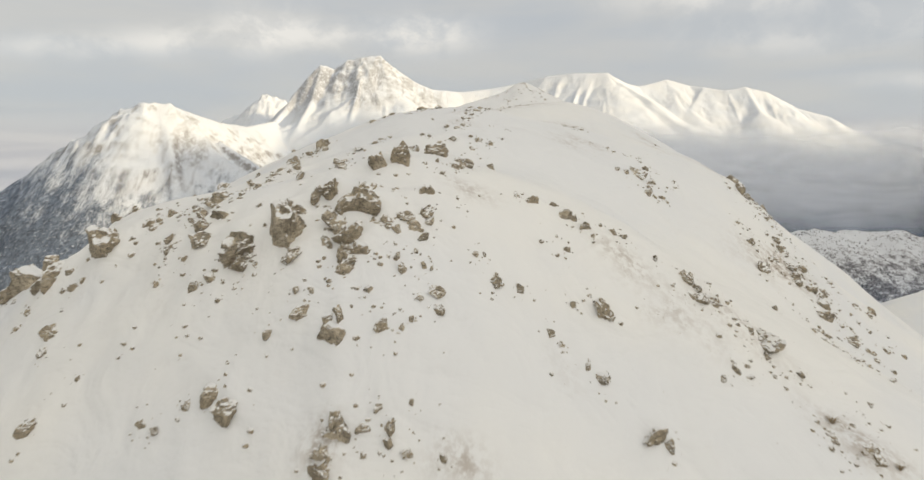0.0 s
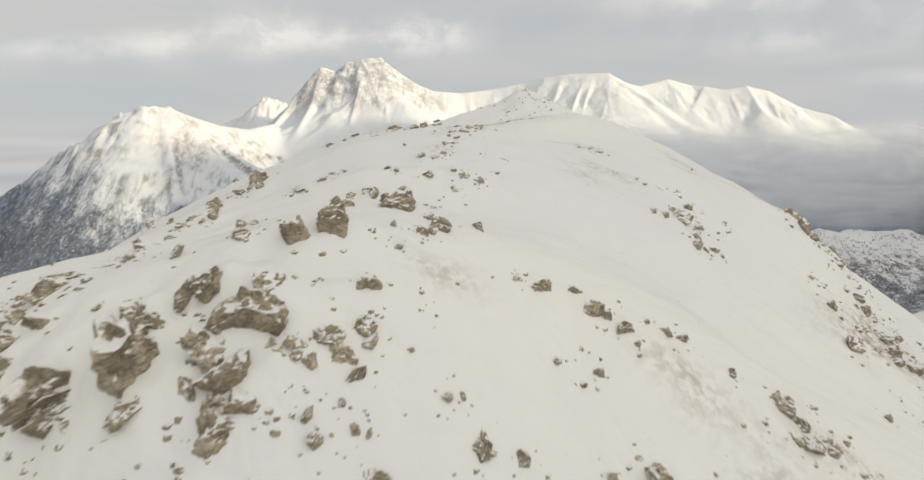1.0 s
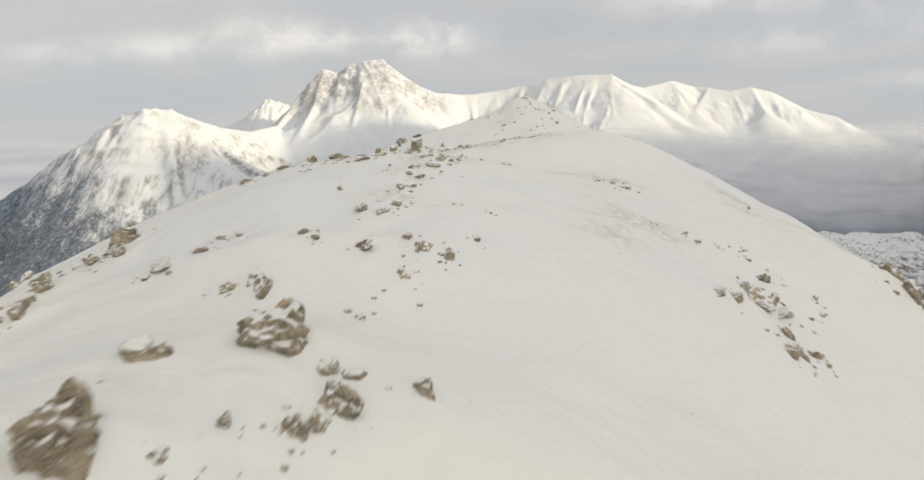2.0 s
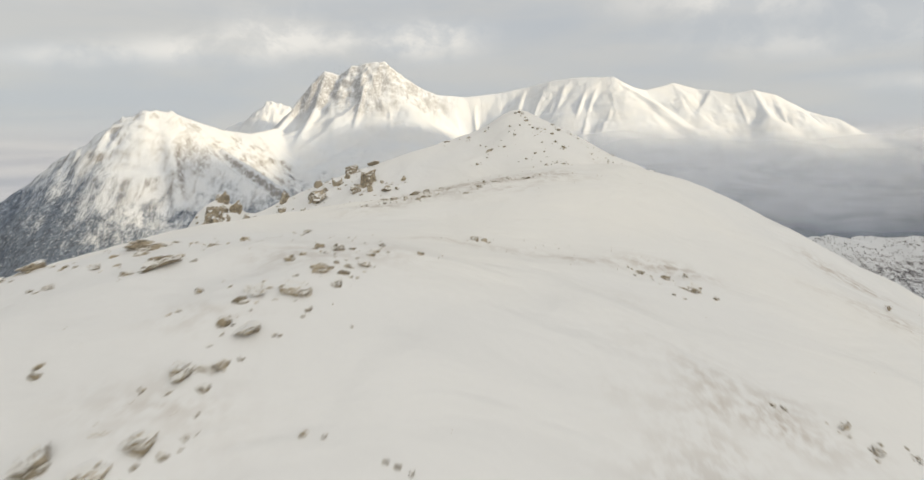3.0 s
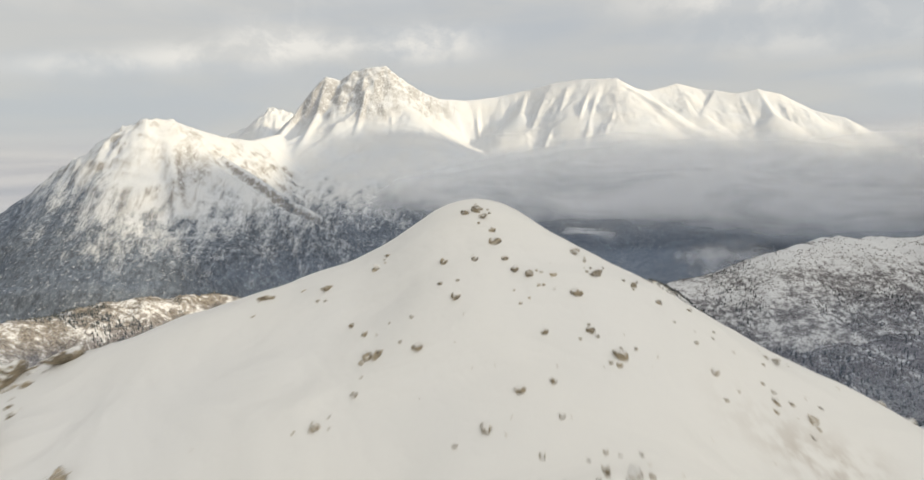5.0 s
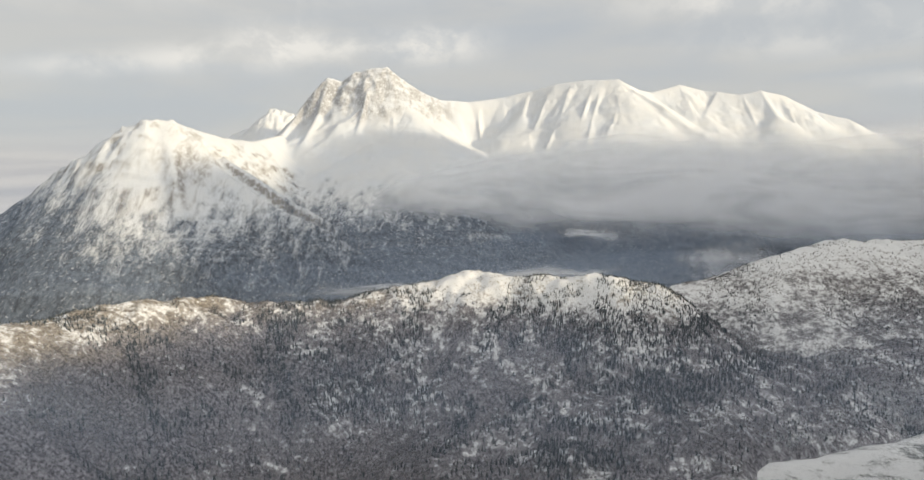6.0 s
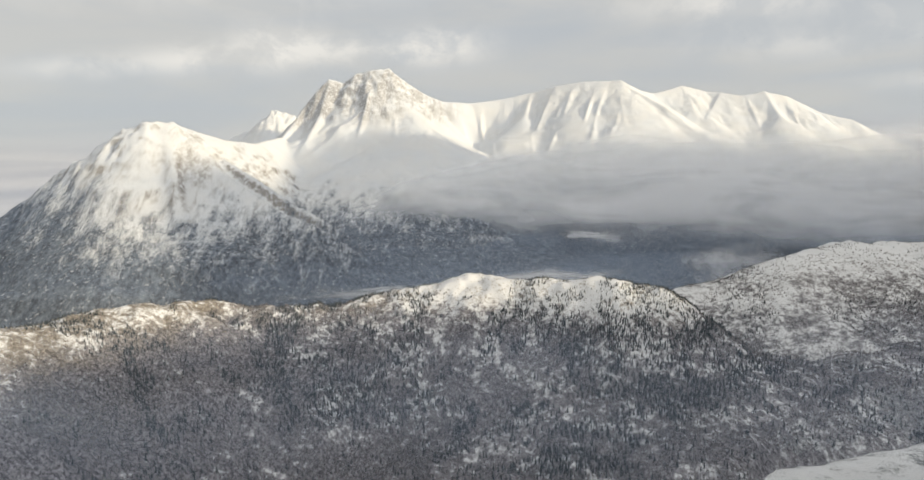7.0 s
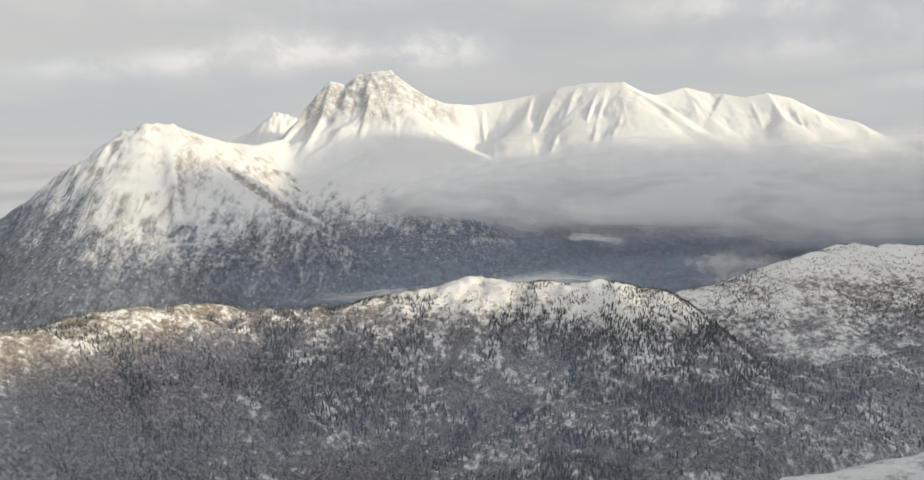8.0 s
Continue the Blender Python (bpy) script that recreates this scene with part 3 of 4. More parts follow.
SUMMIT = [
    (4.68, 79.95, 0.58, 0.4), (11.48, 77.14, 0.36, 0.24), (11.08, 77.5, 0.2, 0.14), (6.54, 76.54, 0.28, 0.23), (7.14, 76.99, 0.13, 0.1), (6.79, 78.62, 0.14, 0.09),
    (10.39, 76.01, 0.12, 0.14), (10.01, 75.3, 0.14, 0.09), (10.81, 75, 0.2, 0.23), (11.16, 75.01, 0.46, 0.09), (10.16, 74.57, 0.25, 0.2), (9.5, 74.25, 0.11, 0.11),
    (11.57, 74.62, 0.31, 0.18), (11.93, 74.3, 0.14, 0.14), (12.75, 75.37, 0.12, 0.14), (12.07, 74.17, 0.19, 0.17), (12.63, 74.28, 0.17, 0.18), (13.04, 75.08, 0.12, 0.14),
    (13.41, 74.44, 0.26, 0.18), (12.96, 71.74, 0.23, 0.25), (12.45, 71.04, 0.26, 0.11), (12.25, 70.94, 0.09, 0.07)]
SUMMIT_MORE = [
    (10.56, 71.05, 0.1, 0.11), (10.6, 72.15, 0.09, 0.09), (10.88, 73.06, 0.1, 0.1), (15.63, 75.87, 0.41, 0.39), (16.22, 75.91, 0.21, 0.24), (15.84, 75.34, 0.13, 0.14),
    (14.79, 74.95, 0.13, 0.15), (14.56, 76.89, 0.28, 0.18), (14.04, 77.1, 0.21, 0.18), (13.15, 76.88, 0.1, 0.1), (14.51, 78.07, 0.22, 0.25), (11.42, 78.87, 0.32, 0.26),
    (10.12, 78.56, 0.24, 0.09), (10.59, 78.6, 0.14, 0.11), (9.17, 80.15, 0.34, 0.2), (8.96, 80.09, 0.19, 0.16), (9.33, 79.87, 0.22, 0.16), (9.5, 79.51, 0.15, 0.11),
    (9.15, 78.93, 0.14, 0.11), (9.72, 78.88, 0.14, 0.09), (8, 78.17, 0.1, 0.07), (7.12, 79.79, 0.26, 0.16)]
SUMMIT_REST = [
    (6.11, 79.66, 0.26, 0.12), (17.08, 76, 0.5, 0.58), (15.95, 73.44, 0.27, 0.31), (16.91, 75.39, 0.38, 0.44), (17.73, 77.4, 0.43, 0.49), (11.1, 79.39, 0.26, 0.15),
    (12.14, 78.86, 0.22, 0.11), (12.54, 78.54, 0.14, 0.11), (6.21, 71.78, 0.16, 0.12), (5.65, 72.44, 0.24, 0.1), (14.55, 70.59, 0.42, 0.19)]
BROW = [
    (2.19, 65.06, 0.22, 0.12), (2.67, 66.57, 0.28, 0.19), (3.1, 66.21, 0.31, 0.17), (3.24, 66.48, 0.15, 0.13), (2.82, 65.54, 0.22, 0.18), (3.89, 66.55, 0.5, 0.2),
    (3.64, 65.83, 0.33, 0.16), (3.63, 69.12, 0.24, 0.19), (4.28, 67.45, 0.29, 0.25), (3.12, 69.32, 0.22, 0.17), (4.87, 68.24, 0.25, 0.14), (4.32, 65.61, 0.29, 0.14),
    (4.17, 65.23, 0.22, 0.17), (6.0, 65.54, 0.24, 0.1), (7.15, 67.03, 0.27, 0.24), (6.72, 67.57, 0.24, 0.19), (4.61, 66.4, 0.33, 0.11), (8.52, 67.28, 0.27, 0.16),
    (7.73, 67.57, 0.3, 0.17), (6.48, 66.4, 0.32, 0.11), (4.85, 65.85, 0.23, 0.13)]
SKYLINE_OUTCROP = [
    (-17.2, 36.6, 1.96, 1.52), (-18.5, 40.1, 0.72, 0.54), (-25.5, 42.1, 2.48, 1.86), (-20.4, 37.2, 1.47, 1.29), (-27.4, 43.1, 1.59, 1.27), (-39.2, 63.7, 1.96, 1.4),
    (-21.8, 37.9, 0.94, 0.75), (-19.3, 36.8, 0.64, 0.55)]
WEST_RIM = [
    (-21.22, 62.59, 0.72, 0.65), (-10.29, 48.68, 0.81, 0.65), (-9.63, 46.86, 0.61, 0.55), (-11.06, 46.29, 0.77, 0.25), (-10.98, 47.25, 0.47, 0.25), (-13.5, 60.31, 0.54, 0.27),
    (-8.94, 51.31, 1.03, 0.62), (-9.05, 50.85, 0.68, 0.27), (-5.1, 38.22, 0.48, 0.28), (-4.58, 36.77, 0.73, 0.22), (-10.82, 44.66, 0.35, 0.23), (-9.99, 46.14, 0.42, 0.21),
    (-11.27, 42.82, 0.56, 0.33), (-4.02, 48.69, 0.42, 0.15), (-3.32, 48.5, 0.26, 0.15), (-5.41, 47.32, 0.86, 0.17), (-4.28, 47.77, 0.46, 0.17), (-1, 47.81, 0.34, 0.17),
    (-0.47, 47.3, 0.25, 0.22), (1.08, 46.93, 0.43, 0.21), (-2.43, 44.85, 0.41, 0.25), (-1.73, 45.24, 0.64, 0.26)]
WEST_RIM_MORE = [
    (0.44, 37.44, 0.24, 0.22), (0.78, 36.31, 0.32, 0.16), (1.45, 37.15, 0.17, 0.15), (1.36, 37.92, 0.28, 0.25), (1.81, 38.14, 0.35, 0.25), (1.82, 38.83, 0.26, 0.18),
    (1.55, 39.87, 0.39, 0.31), (-4.65, 38.3, 0.28, 0.16), (-3.24, 36.76, 0.28, 0.12), (-10.7, 41.43, 0.42, 0.21), (-9.84, 39.37, 0.48, 0.24), (-1.42, 56.35, 0.96, 0.26),
    (-0.19, 54.31, 0.69, 0.21), (-3.99, 55.98, 0.52, 0.22), (-4.51, 55.36, 0.44, 0.18), (-5.57, 55.64, 0.52, 0.22), (-1.19, 80.12, 1, 0.44), (0.21, 80.19, 0.75, 0.31),
    (2.93, 52.95, 0.56, 0.2), (2.52, 51.76, 0.4, 0.15), (0.7, 49.25, 0.5, 0.26)]
WEST_RIM_REST = [
    (2.39, 47.43, 0.33, 0.22), (2.77, 46.93, 0.43, 0.27), (4.63, 47.89, 0.22, 0.14), (3.74, 46.99, 0.27, 0.16), (3.84, 36.65, 0.13, 0.1), (4.68, 36.96, 0.2, 0.18),
    (8.4, 37.72, 0.19, 0.15), (14.54, 50.52, 0.59, 0.33), (13.1, 49.23, 0.44, 0.25), (15.94, 51.9, 0.56, 0.35), (15.43, 48.85, 0.45, 0.32), (16.25, 48.55, 0.52, 0.26)]
OUTCROPS = (("crest blocks", CREST_BLOCKS), ("crest blocks", CREST_BLOCKS_MORE), ("west outcrop blocks", WEST_OUTCROP),
            ("west outcrop blocks", WEST_OUTCROP_MORE), ("lower face blocks", LOWER_FACE), ("lower face blocks", LOWER_FACE_MORE),
            ("east face blocks", EAST_FACE), ("east face blocks", EAST_FACE_MORE), ("east face blocks", EAST_FACE_REST),
            ("east face blocks", EAST_FACE_LAST), ("saddle blocks", SADDLE), ("saddle blocks", SADDLE_MORE),
            ("north outcrop blocks", NORTH_OUTCROP), ("north outcrop blocks", NORTH_OUTCROP_MORE), ("brow stones", BROW), ("summit blocks", SUMMIT),
            ("summit blocks", SUMMIT_MORE), ("summit blocks", SUMMIT_REST), ("west outcrop blocks", SKYLINE_OUTCROP),
            ("west rim blocks", WEST_RIM), ("west rim blocks", WEST_RIM_MORE), ("west rim blocks", WEST_RIM_REST))


def banked(X, Y):
    """Snow blown against the blocks, in uneven mounds over the grid."""
    rise = np.zeros(X.shape)
    for _, rows in OUTCROPS:
        for bx, by, w, h in rows:
            if w < 0.4:
                continue
            j0, j1 = np.searchsorted(X[0], (bx - 2.2 * w, bx + 2.2 * w))
            i0, i1 = np.searchsorted(Y[:, 0], (by - 2.2 * w, by + 2.2 * w))
            x, y = X[i0:i1, j0:j1], Y[i0:i1, j0:j1]
            d2 = ((x - bx) ** 2 + (y - by - 0.15 * w) ** 2) / (0.85 * w) ** 2
            mound = 0.34 * min(h, 1.2) * np.exp(-d2) * (1 + 0.7 * fbm(x / (0.7 * w), y / (0.7 * w), 2, 27))
            rise[i0:i1, j0:j1] = np.maximum(rise[i0:i1, j0:j1], mound)
    return rise


gx = widening(-34, 44, 0.30, -1100, 1100)
gy = widening(16, 90, 0.30, -500, 1000)
X, Y = np.meshgrid(gx, gy)
# patches of heath under thin snow: x, y, length, width, direction, how bare
HEATH = (
    (3.2, 55.4, 1.5, 0.9, 0.5, 0.45), (1.8, 52.0, 1.1, 0.5, 0.2, 0.25), (7.8, 59.5, 3.2, 0.4, 0.0, 0.6), (12.0, 60.0, 1.2, 0.5, 0.0, 0.6), (1.7, 50.1, 1.2, 0.6, 0.0, 0.3),
    (3.2, 65.8, 2.1, 1.3, 0.9, 0.55), (5.0, 66.9, 2.4, 1.5, 0.3, 0.8), (7.4, 67.0, 2.6, 1.2, 0.1, 0.8), (9.3, 67.4, 1.6, 0.5, 0.0, 0.6),
    (10.2, 52.8, 1.0, 1.5, -0.3, 0.4), (12.0, 52.9, 1.4, 1.0, -0.3, 0.4), (9.5, 50.9, 1.5, 0.8, 0.0, 0.3), (18.9, 60.6, 1.6, 0.9, -0.3, 0.5), (20.2, 64.6, 1.5, 1.0, -0.4, 0.5),
    (24.0, 61.0, 2.0, 1.0, -0.4, 0.5), (12.0, 34.2, 2.4, 1.2, -0.4, 0.5), (10.4, 35.4, 1.6, 0.8, -0.3, 0.5), (9.4, 70.6, 1.6, 0.35, 0.3, 0.5),
    (1.7, 26.6, 1.2, 0.45, 0.0, 0.6), (-3.6, 26.6, 0.8, 0.4, 0.0, 0.8))
HEATH_EAST = (
    (2.4, 36.1, 1.4, 0.7, 0.0, 0.4), (16.0, 34.7, 2.4, 0.9, -0.5, 0.7), (26.0, 49.6, 3.6, 1.6, 0.4, 0.7), (20.0, 30.6, 1.8, 1.0, -0.4, 0.8), (14.6, 76.0, 1.2, 0.6, -0.5, 0.5))
ridge = sheet("ground_ridge", X, Y, ridge_height(X, Y) + banked(X, Y), SNOW)
bare = np.zeros(X.shape)
for hx, hy, long, wide, turn, worn in HEATH + HEATH_EAST:
    a = ((X - hx) * math.cos(turn) + (Y - hy) * math.sin(turn)) / long
    b = ((Y - hy) * math.cos(turn) - (X - hx) * math.sin(turn)) / wide
    bare = np.maximum(bare, worn * np.exp(-a * a - b * b))
bare = np.clip(bare * (1.0 + 0.9 * fbm(X / 1.6, Y / 0.9, 4, 15)), 0, 1)
ridge.data.attributes.new("bare", "FLOAT", "POINT").data.foreach_set("value", bare.astype(np.float32).ravel())
tagged(ridge, "rounded mountain ridge under wind-packed white snow", "mountain ridge", kind="structure")


# ---- mountains ----
def massif(X, Y, lines, soft=10.0):
    """Height of a mountain from its ridge lines, and the distance from them; each line: points, fall, rounding, gully depth, gully spacing."""
    heights, far = [], np.full(X.shape, 1e9)
    for n, (pts, fall, rounding, depth, width) in enumerate(lines):
        best = np.full(X.shape, -1e9)
        run = 0.0
        for (x0, y0, z0), (x1, y1, z1) in zip(pts[:-1], pts[1:]):
            dx, dy = x1 - x0, y1 - y0
            length = math.hypot(dx, dy)
            s = np.clip(((X - x0) * dx + (Y - y0) * dy) / length ** 2, 0, 1)
            d = np.hypot(X - x0 - s * dx, Y - y0 - s * dy)
            q = run + s * length
            gully = 1.3 - ridged((q + 0.12 * d) / width + 3.1 * n, d / (width * 9), 3, 40 + n)
            z = z0 + s * (z1 - z0) - fall * (np.sqrt(d * d + rounding ** 2) - rounding) - depth * gully * step01(d, 0, 260)
            best = np.maximum(best, z)
            far = np.minimum(far, d)
            run += length
        heights.append(best)
    top = np.max(heights, 0)
    return top + soft * np.log(sum(np.exp((h - top) / soft) for h in heights)), far


MAIN_CLIFF = [(-1317, 3700, 585), (-1154, 3750, 621), (-1108, 3850, 708), (-1065, 3950, 811), (-983, 4000, 922), (-916, 4050, 999), (-836, 4080, 979), (-754, 4100, 1031)]
MAIN = [(-754, 4100, 1031), (-626, 4100, 1058), (-545, 4120, 1059), (-444, 4150, 982), (-326, 4200, 901), (-213, 4250, 853), (-24, 4350, 845), (230, 4400, 876)]
MAIN_EAST = [(-520, 4010, 920), (-384, 3900, 775), (-73, 3650, 533), (100, 3400, 300)]
MAIN_WEST = [(-916, 4050, 999), (-942, 3850, 748), (-971, 3600, 584)]
MAIN_FRONT = [(-742, 3850, 735), (-563, 3600, 559), (-207, 3300, 380), (60, 3050, 180)]
RANGE = [(230, 4400, 876), (406, 4400, 912), (582, 4350, 951), (773, 4300, 968), (986, 4250, 965), (1137, 4300, 902), (1231, 4350, 881), (1462, 4450, 942),
         (1630, 4450, 898), (1712, 4400, 884), (1828, 4350, 857), (1984, 4350, 881), (2144, 4350, 846), (2360, 4300, 725), (2527, 4250, 679),
         (2694, 4200, 578), (2887, 4150, 478), (3380, 4100, 375), (4000, 4000, 300)]
SPURS = [[(986, 4250, 965), (768, 4050, 742), (624, 3850, 545), (500, 3500, 250)], [(406, 4400, 912), (337, 4150, 738), (269, 3900, 546), (200, 3500, 250)],
         [(1712, 4400, 884), (1532, 4150, 714), (1391, 3900, 524), (1300, 3500, 220)], [(1984, 4350, 881), (1981, 4100, 701), (1980, 3900, 530), (1900, 3500, 220)],
         [(1231, 4350, 881), (1216, 4150, 720), (1031, 3900, 531), (950, 3500, 220)], [(2360, 4300, 725), (2420, 4050, 560), (2450, 3800, 380)]]
LEFT = [(-2134, 2300, 135), (-1810, 2350, 299), (-1699, 2350, 364), (-1584, 2380, 455), (-1499, 2400, 509), (-1413, 2420, 574), (-1334, 2430, 618),
        (-1251, 2430, 645), (-1180, 2480, 648), (-1138, 2550, 620), (-1114, 2800, 587), (-1131, 3200, 575), (-1138, 3700, 619)]
LEFT_WEST = [(-1180, 2480, 648), (-1206, 2300, 472), (-1267, 2230, 434), (-1394, 2150, 338), (-1479, 2080, 237), (-1587, 2050, 163), (-1755, 2000, 87)]
LEFT_EAST = [(-1138, 2550, 620), (-1043, 2450, 488), (-861, 2380, 386), (-715, 2330, 299), (-566, 2300, 240), (-397, 2250, 141), (-287, 2200, 41), (-150, 2100, -60)]
LEFT_BAND = [(-1000, 2520, 506), (-830, 2450, 412), (-690, 2400, 326), (-550, 2360, 255), (-440, 2320, 190)]
RIBS = [[(-1150, 2420, 560), (-1010, 2200, 300), (-930, 1980, 40)], [(-1240, 2260, 450), (-1200, 2080, 210), (-1180, 1930, 20)],
        [(-960, 2420, 440), (-800, 2220, 200), (-720, 2050, 20)], [(-1400, 2150, 335), (-1420, 2000, 150), (-1440, 1880, 0)]]
BACK = [(-1820, 4700, 661), (-1653, 4750, 735), (-1525, 4800, 859), (-1391, 4800, 812), (-1218, 4800, 629)]
LINES = [(MAIN, 0.98, 4, 22, 90), (MAIN_CLIFF, 1.5, 4, 22, 70), (MAIN_EAST, 0.62, 12, 16, 80), (MAIN_WEST, 1.0, 8, 18, 80), (MAIN_FRONT, 0.42, 30, 8, 120), (RANGE, 0.72, 4, 29, 115),
         (LEFT, 0.90, 12, 34, 140), (LEFT_WEST, 0.95, 6, 22, 60), (LEFT_EAST, 0.85, 6, 20, 60), (BACK, 0.8, 4, 15, 80), (LEFT_BAND, 1.9, 3, 10, 40)]
LINES += [(p, 0.62, 6, 20, 70) for p in SPURS] + [(p, 0.78, 10, 18, 45) for p in RIBS]


def mountain(name, label, x0, x1, y0, y1, mat, category="mountain"):
    """One stretch of the mountains, over a ten metre grid."""
    X, Y = np.meshgrid(np.arange(x0, x1 + 1, 10.0), np.arange(y0, y1 + 1, 10.0))
    Z, far = massif(X, Y, LINES, 5.0)
    calm = 0.25 + 0.75 * step01(far, 0, 120)
    craggy = np.exp(-((X + 700) / 420) ** 2 - ((Y - 4080) / 260) ** 2)
    Z = Z + calm * (7 * fbm(X / 150, Y / 150, 5, 21) + 3 * ridged(X / 48, Y / 48, 3, 31)) + craggy * (13 * ridged(X / 90, Y / 110, 4, 33) + 9 * ridged((X + 0.6 * Y) / 42, (Y - 0.5 * X) / 60, 4, 34)) * (0.35 + 0.65 * calm) - craggy * 10
    Z = Z + 13 * np.exp(-((X + 1420) / 260) ** 2 - ((Y - 2400) / 120) ** 2) * ridged(X / 50, Y / 50, 4, 35)
    Z = Z + 14 * np.exp(-((X + 1500) / 260) ** 2 - ((Y - 4780) / 160) ** 2) * ridged(X / 45, Y / 60, 4, 36)
    return tagged(sheet(name, X, Y, np.maximum(Z, FLOOR - 25), mat), label, category, kind="structure")


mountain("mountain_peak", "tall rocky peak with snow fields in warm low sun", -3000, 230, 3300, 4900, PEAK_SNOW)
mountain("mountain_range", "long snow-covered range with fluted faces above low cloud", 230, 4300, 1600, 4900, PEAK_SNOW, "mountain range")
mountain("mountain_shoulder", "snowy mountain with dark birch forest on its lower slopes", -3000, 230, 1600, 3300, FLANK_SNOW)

FAR = [(-6200, 7000, 500), (-5400, 7100, 700), (-4850, 7000, 930), (-4500, 7050, 800), (-4150, 7000, 960), (-3700, 7100, 800), (-3350, 7000, 900), (-2900, 7100, 760), (-2300, 7000, 820), (-1500, 7000, 600)]
X, Y = np.meshgrid(np.arange(-6600, -1000, 30.0), np.arange(6300, 7700, 30.0))
Z = massif(X, Y, [(FAR, 0.75, 10, 40, 200)], 10.0)[0] + 25 * fbm(X / 200, Y / 200, 5, 37)
tagged(sheet("mountain_far", X, Y, np.maximum(Z, FLOOR - 20), PEAK_SNOW), "distant snowy mountains faint in haze", "mountain range", kind="structure")

# ---- wooded ridge and hills below ----
MID = [(-760, 760, 245), (-758, 880, 249), (-732, 1000, 244), (-695, 1080, 245), (-637, 1150, 239), (-570, 1230, 230), (-524, 1280, 220), (-398, 1330, 196),
       (-308, 1370, 188), (-210, 1400, 202), (-108, 1420, 216), (-3, 1430, 235), (126, 1400, 225), (246, 1360, 241), (313, 1330, 241), (367, 1310, 232),
       (415, 1310, 203), (462, 1320, 151), (517, 1340, 81), (568, 1340, -30)]
APRON = [(400, 1240, 128), (500, 1250, 96), (620, 1270, 70), (760, 1300, 52), (950, 1340, 58), (1200, 1400, 85), (1500, 1500, 100)]
HILL = [(150, 1700, -120), (350, 1700, 40), (467, 1700, 96), (582, 1720, 131), (707, 1720, 148), (774, 1730, 166), (860, 1750, 202), (971, 1780, 220), (1078, 1800, 235),
        (1175, 1800, 228), (1304, 1800, 228), (1627, 1800, 190), (2200, 1750, 100)]
HILL_SPUR = [(1078, 1800, 235), (947, 1620, 111), (720, 1450, 5)]
SPUR = [(230, 860, -30), (311, 900, 12), (418, 940, 20), (482, 965, 20), (557, 990, 18), (716, 1030, 23), (990, 1100, 52), (1500, 1150, 110)]


def wooded(lines, X, Y, rough, seed):
    Z = massif(X, Y, lines, 6.0)[0]
    if lines is MID_LINES:
        # the apron ends at a stream behind the open spur
        foot = np.interp(X, [p[0] for p in SPUR], [p[1] for p in SPUR])
        Z = Z - 1.3 * np.maximum(foot + 30 - Y, 0) * step01(X, 380, 470)
    return np.maximum(Z + rough * fbm(X / 70, Y / 70, 5, seed) + 0.35 * rough * ridged(X / 28, Y / 28, 3, seed + 5) * 0.5, FLOOR + 3 * fbm(X / 90, Y / 90, 3, seed))


MID_LINES = [(MID, 0.92, 40, 4, 80), (APRON, 0.32, 80, 5, 90)]
HILL_LINES = [(HILL, 0.62, 60, 7, 110), (HILL_SPUR, 0.55, 60, 6, 90)]
SPUR_LINES = [(SPUR, 0.95, 18, 4, 90)]


def hillside(name, label, box, step, lines, mat, rough, seed):
    X, Y = np.meshgrid(np.arange(box[0], box[1], step), np.arange(box[2], box[3], step))
    return tagged(sheet(name, X, Y, wooded(lines, X, Y, rough, seed), mat), label, "hill", kind="structure")


MID_ROUGH, HILL_ROUGH, SPUR_ROUGH = (9.0, 51), (9.0, 61), (4.0, 71)
hillside("hill_wooded_ridge", "long wooded ridge with snow between scrub", (-1500, 1800, 250, 1800), 6.0, MID_LINES, SCRUB, *MID_ROUGH)
hillside("hill_scrubby_knoll", "rounded snowy hill dotted with dwarf scrub", (40, 2600, 1150, 2500), 7.0, HILL_LINES, SCRUB_HILL, *HILL_ROUGH)
hillside("hill_open_spur", "open snow spur with strips of heath", (100, 1900, 650, 1350), 6.0, SPUR_LINES, OPEN_SNOW, *SPUR_ROUGH)

# shoulder east of the ridge; unseen heights behind it added to shade the ridge
SHOULDER = [(118, 176, 432), (150, 196, 450), (200, 205, 460), (280, 195, 474), (350, 120, 580), (400, 40, 670), (430, -60, 700), (460, -200, 690), (420, -420, 640), (300, -700, 560)]
SHADE_HEIGHT = [(430, -60, 700), (330, -140, 600), (150, -180, 520), (20, -120, 430)]
X, Y = np.meshgrid(np.arange(-500, 1500, 8.0), np.arange(-1500, 620, 8.0))
Z = massif(X, Y, [(SHOULDER, 1.3, 20, 3, 60), (SHADE_HEIGHT, 0.8, 20, 3, 60)], 5.0)[0] + 2.0 * fbm(X / 40, Y / 40, 4, 81)
tagged(sheet("ground_shoulder", X, Y, np.maximum(Z, FLOOR - 20), SNOW), "smooth snow shoulder beside the ridge, its unseen heights added to shade it", "snow slope", kind="structure")

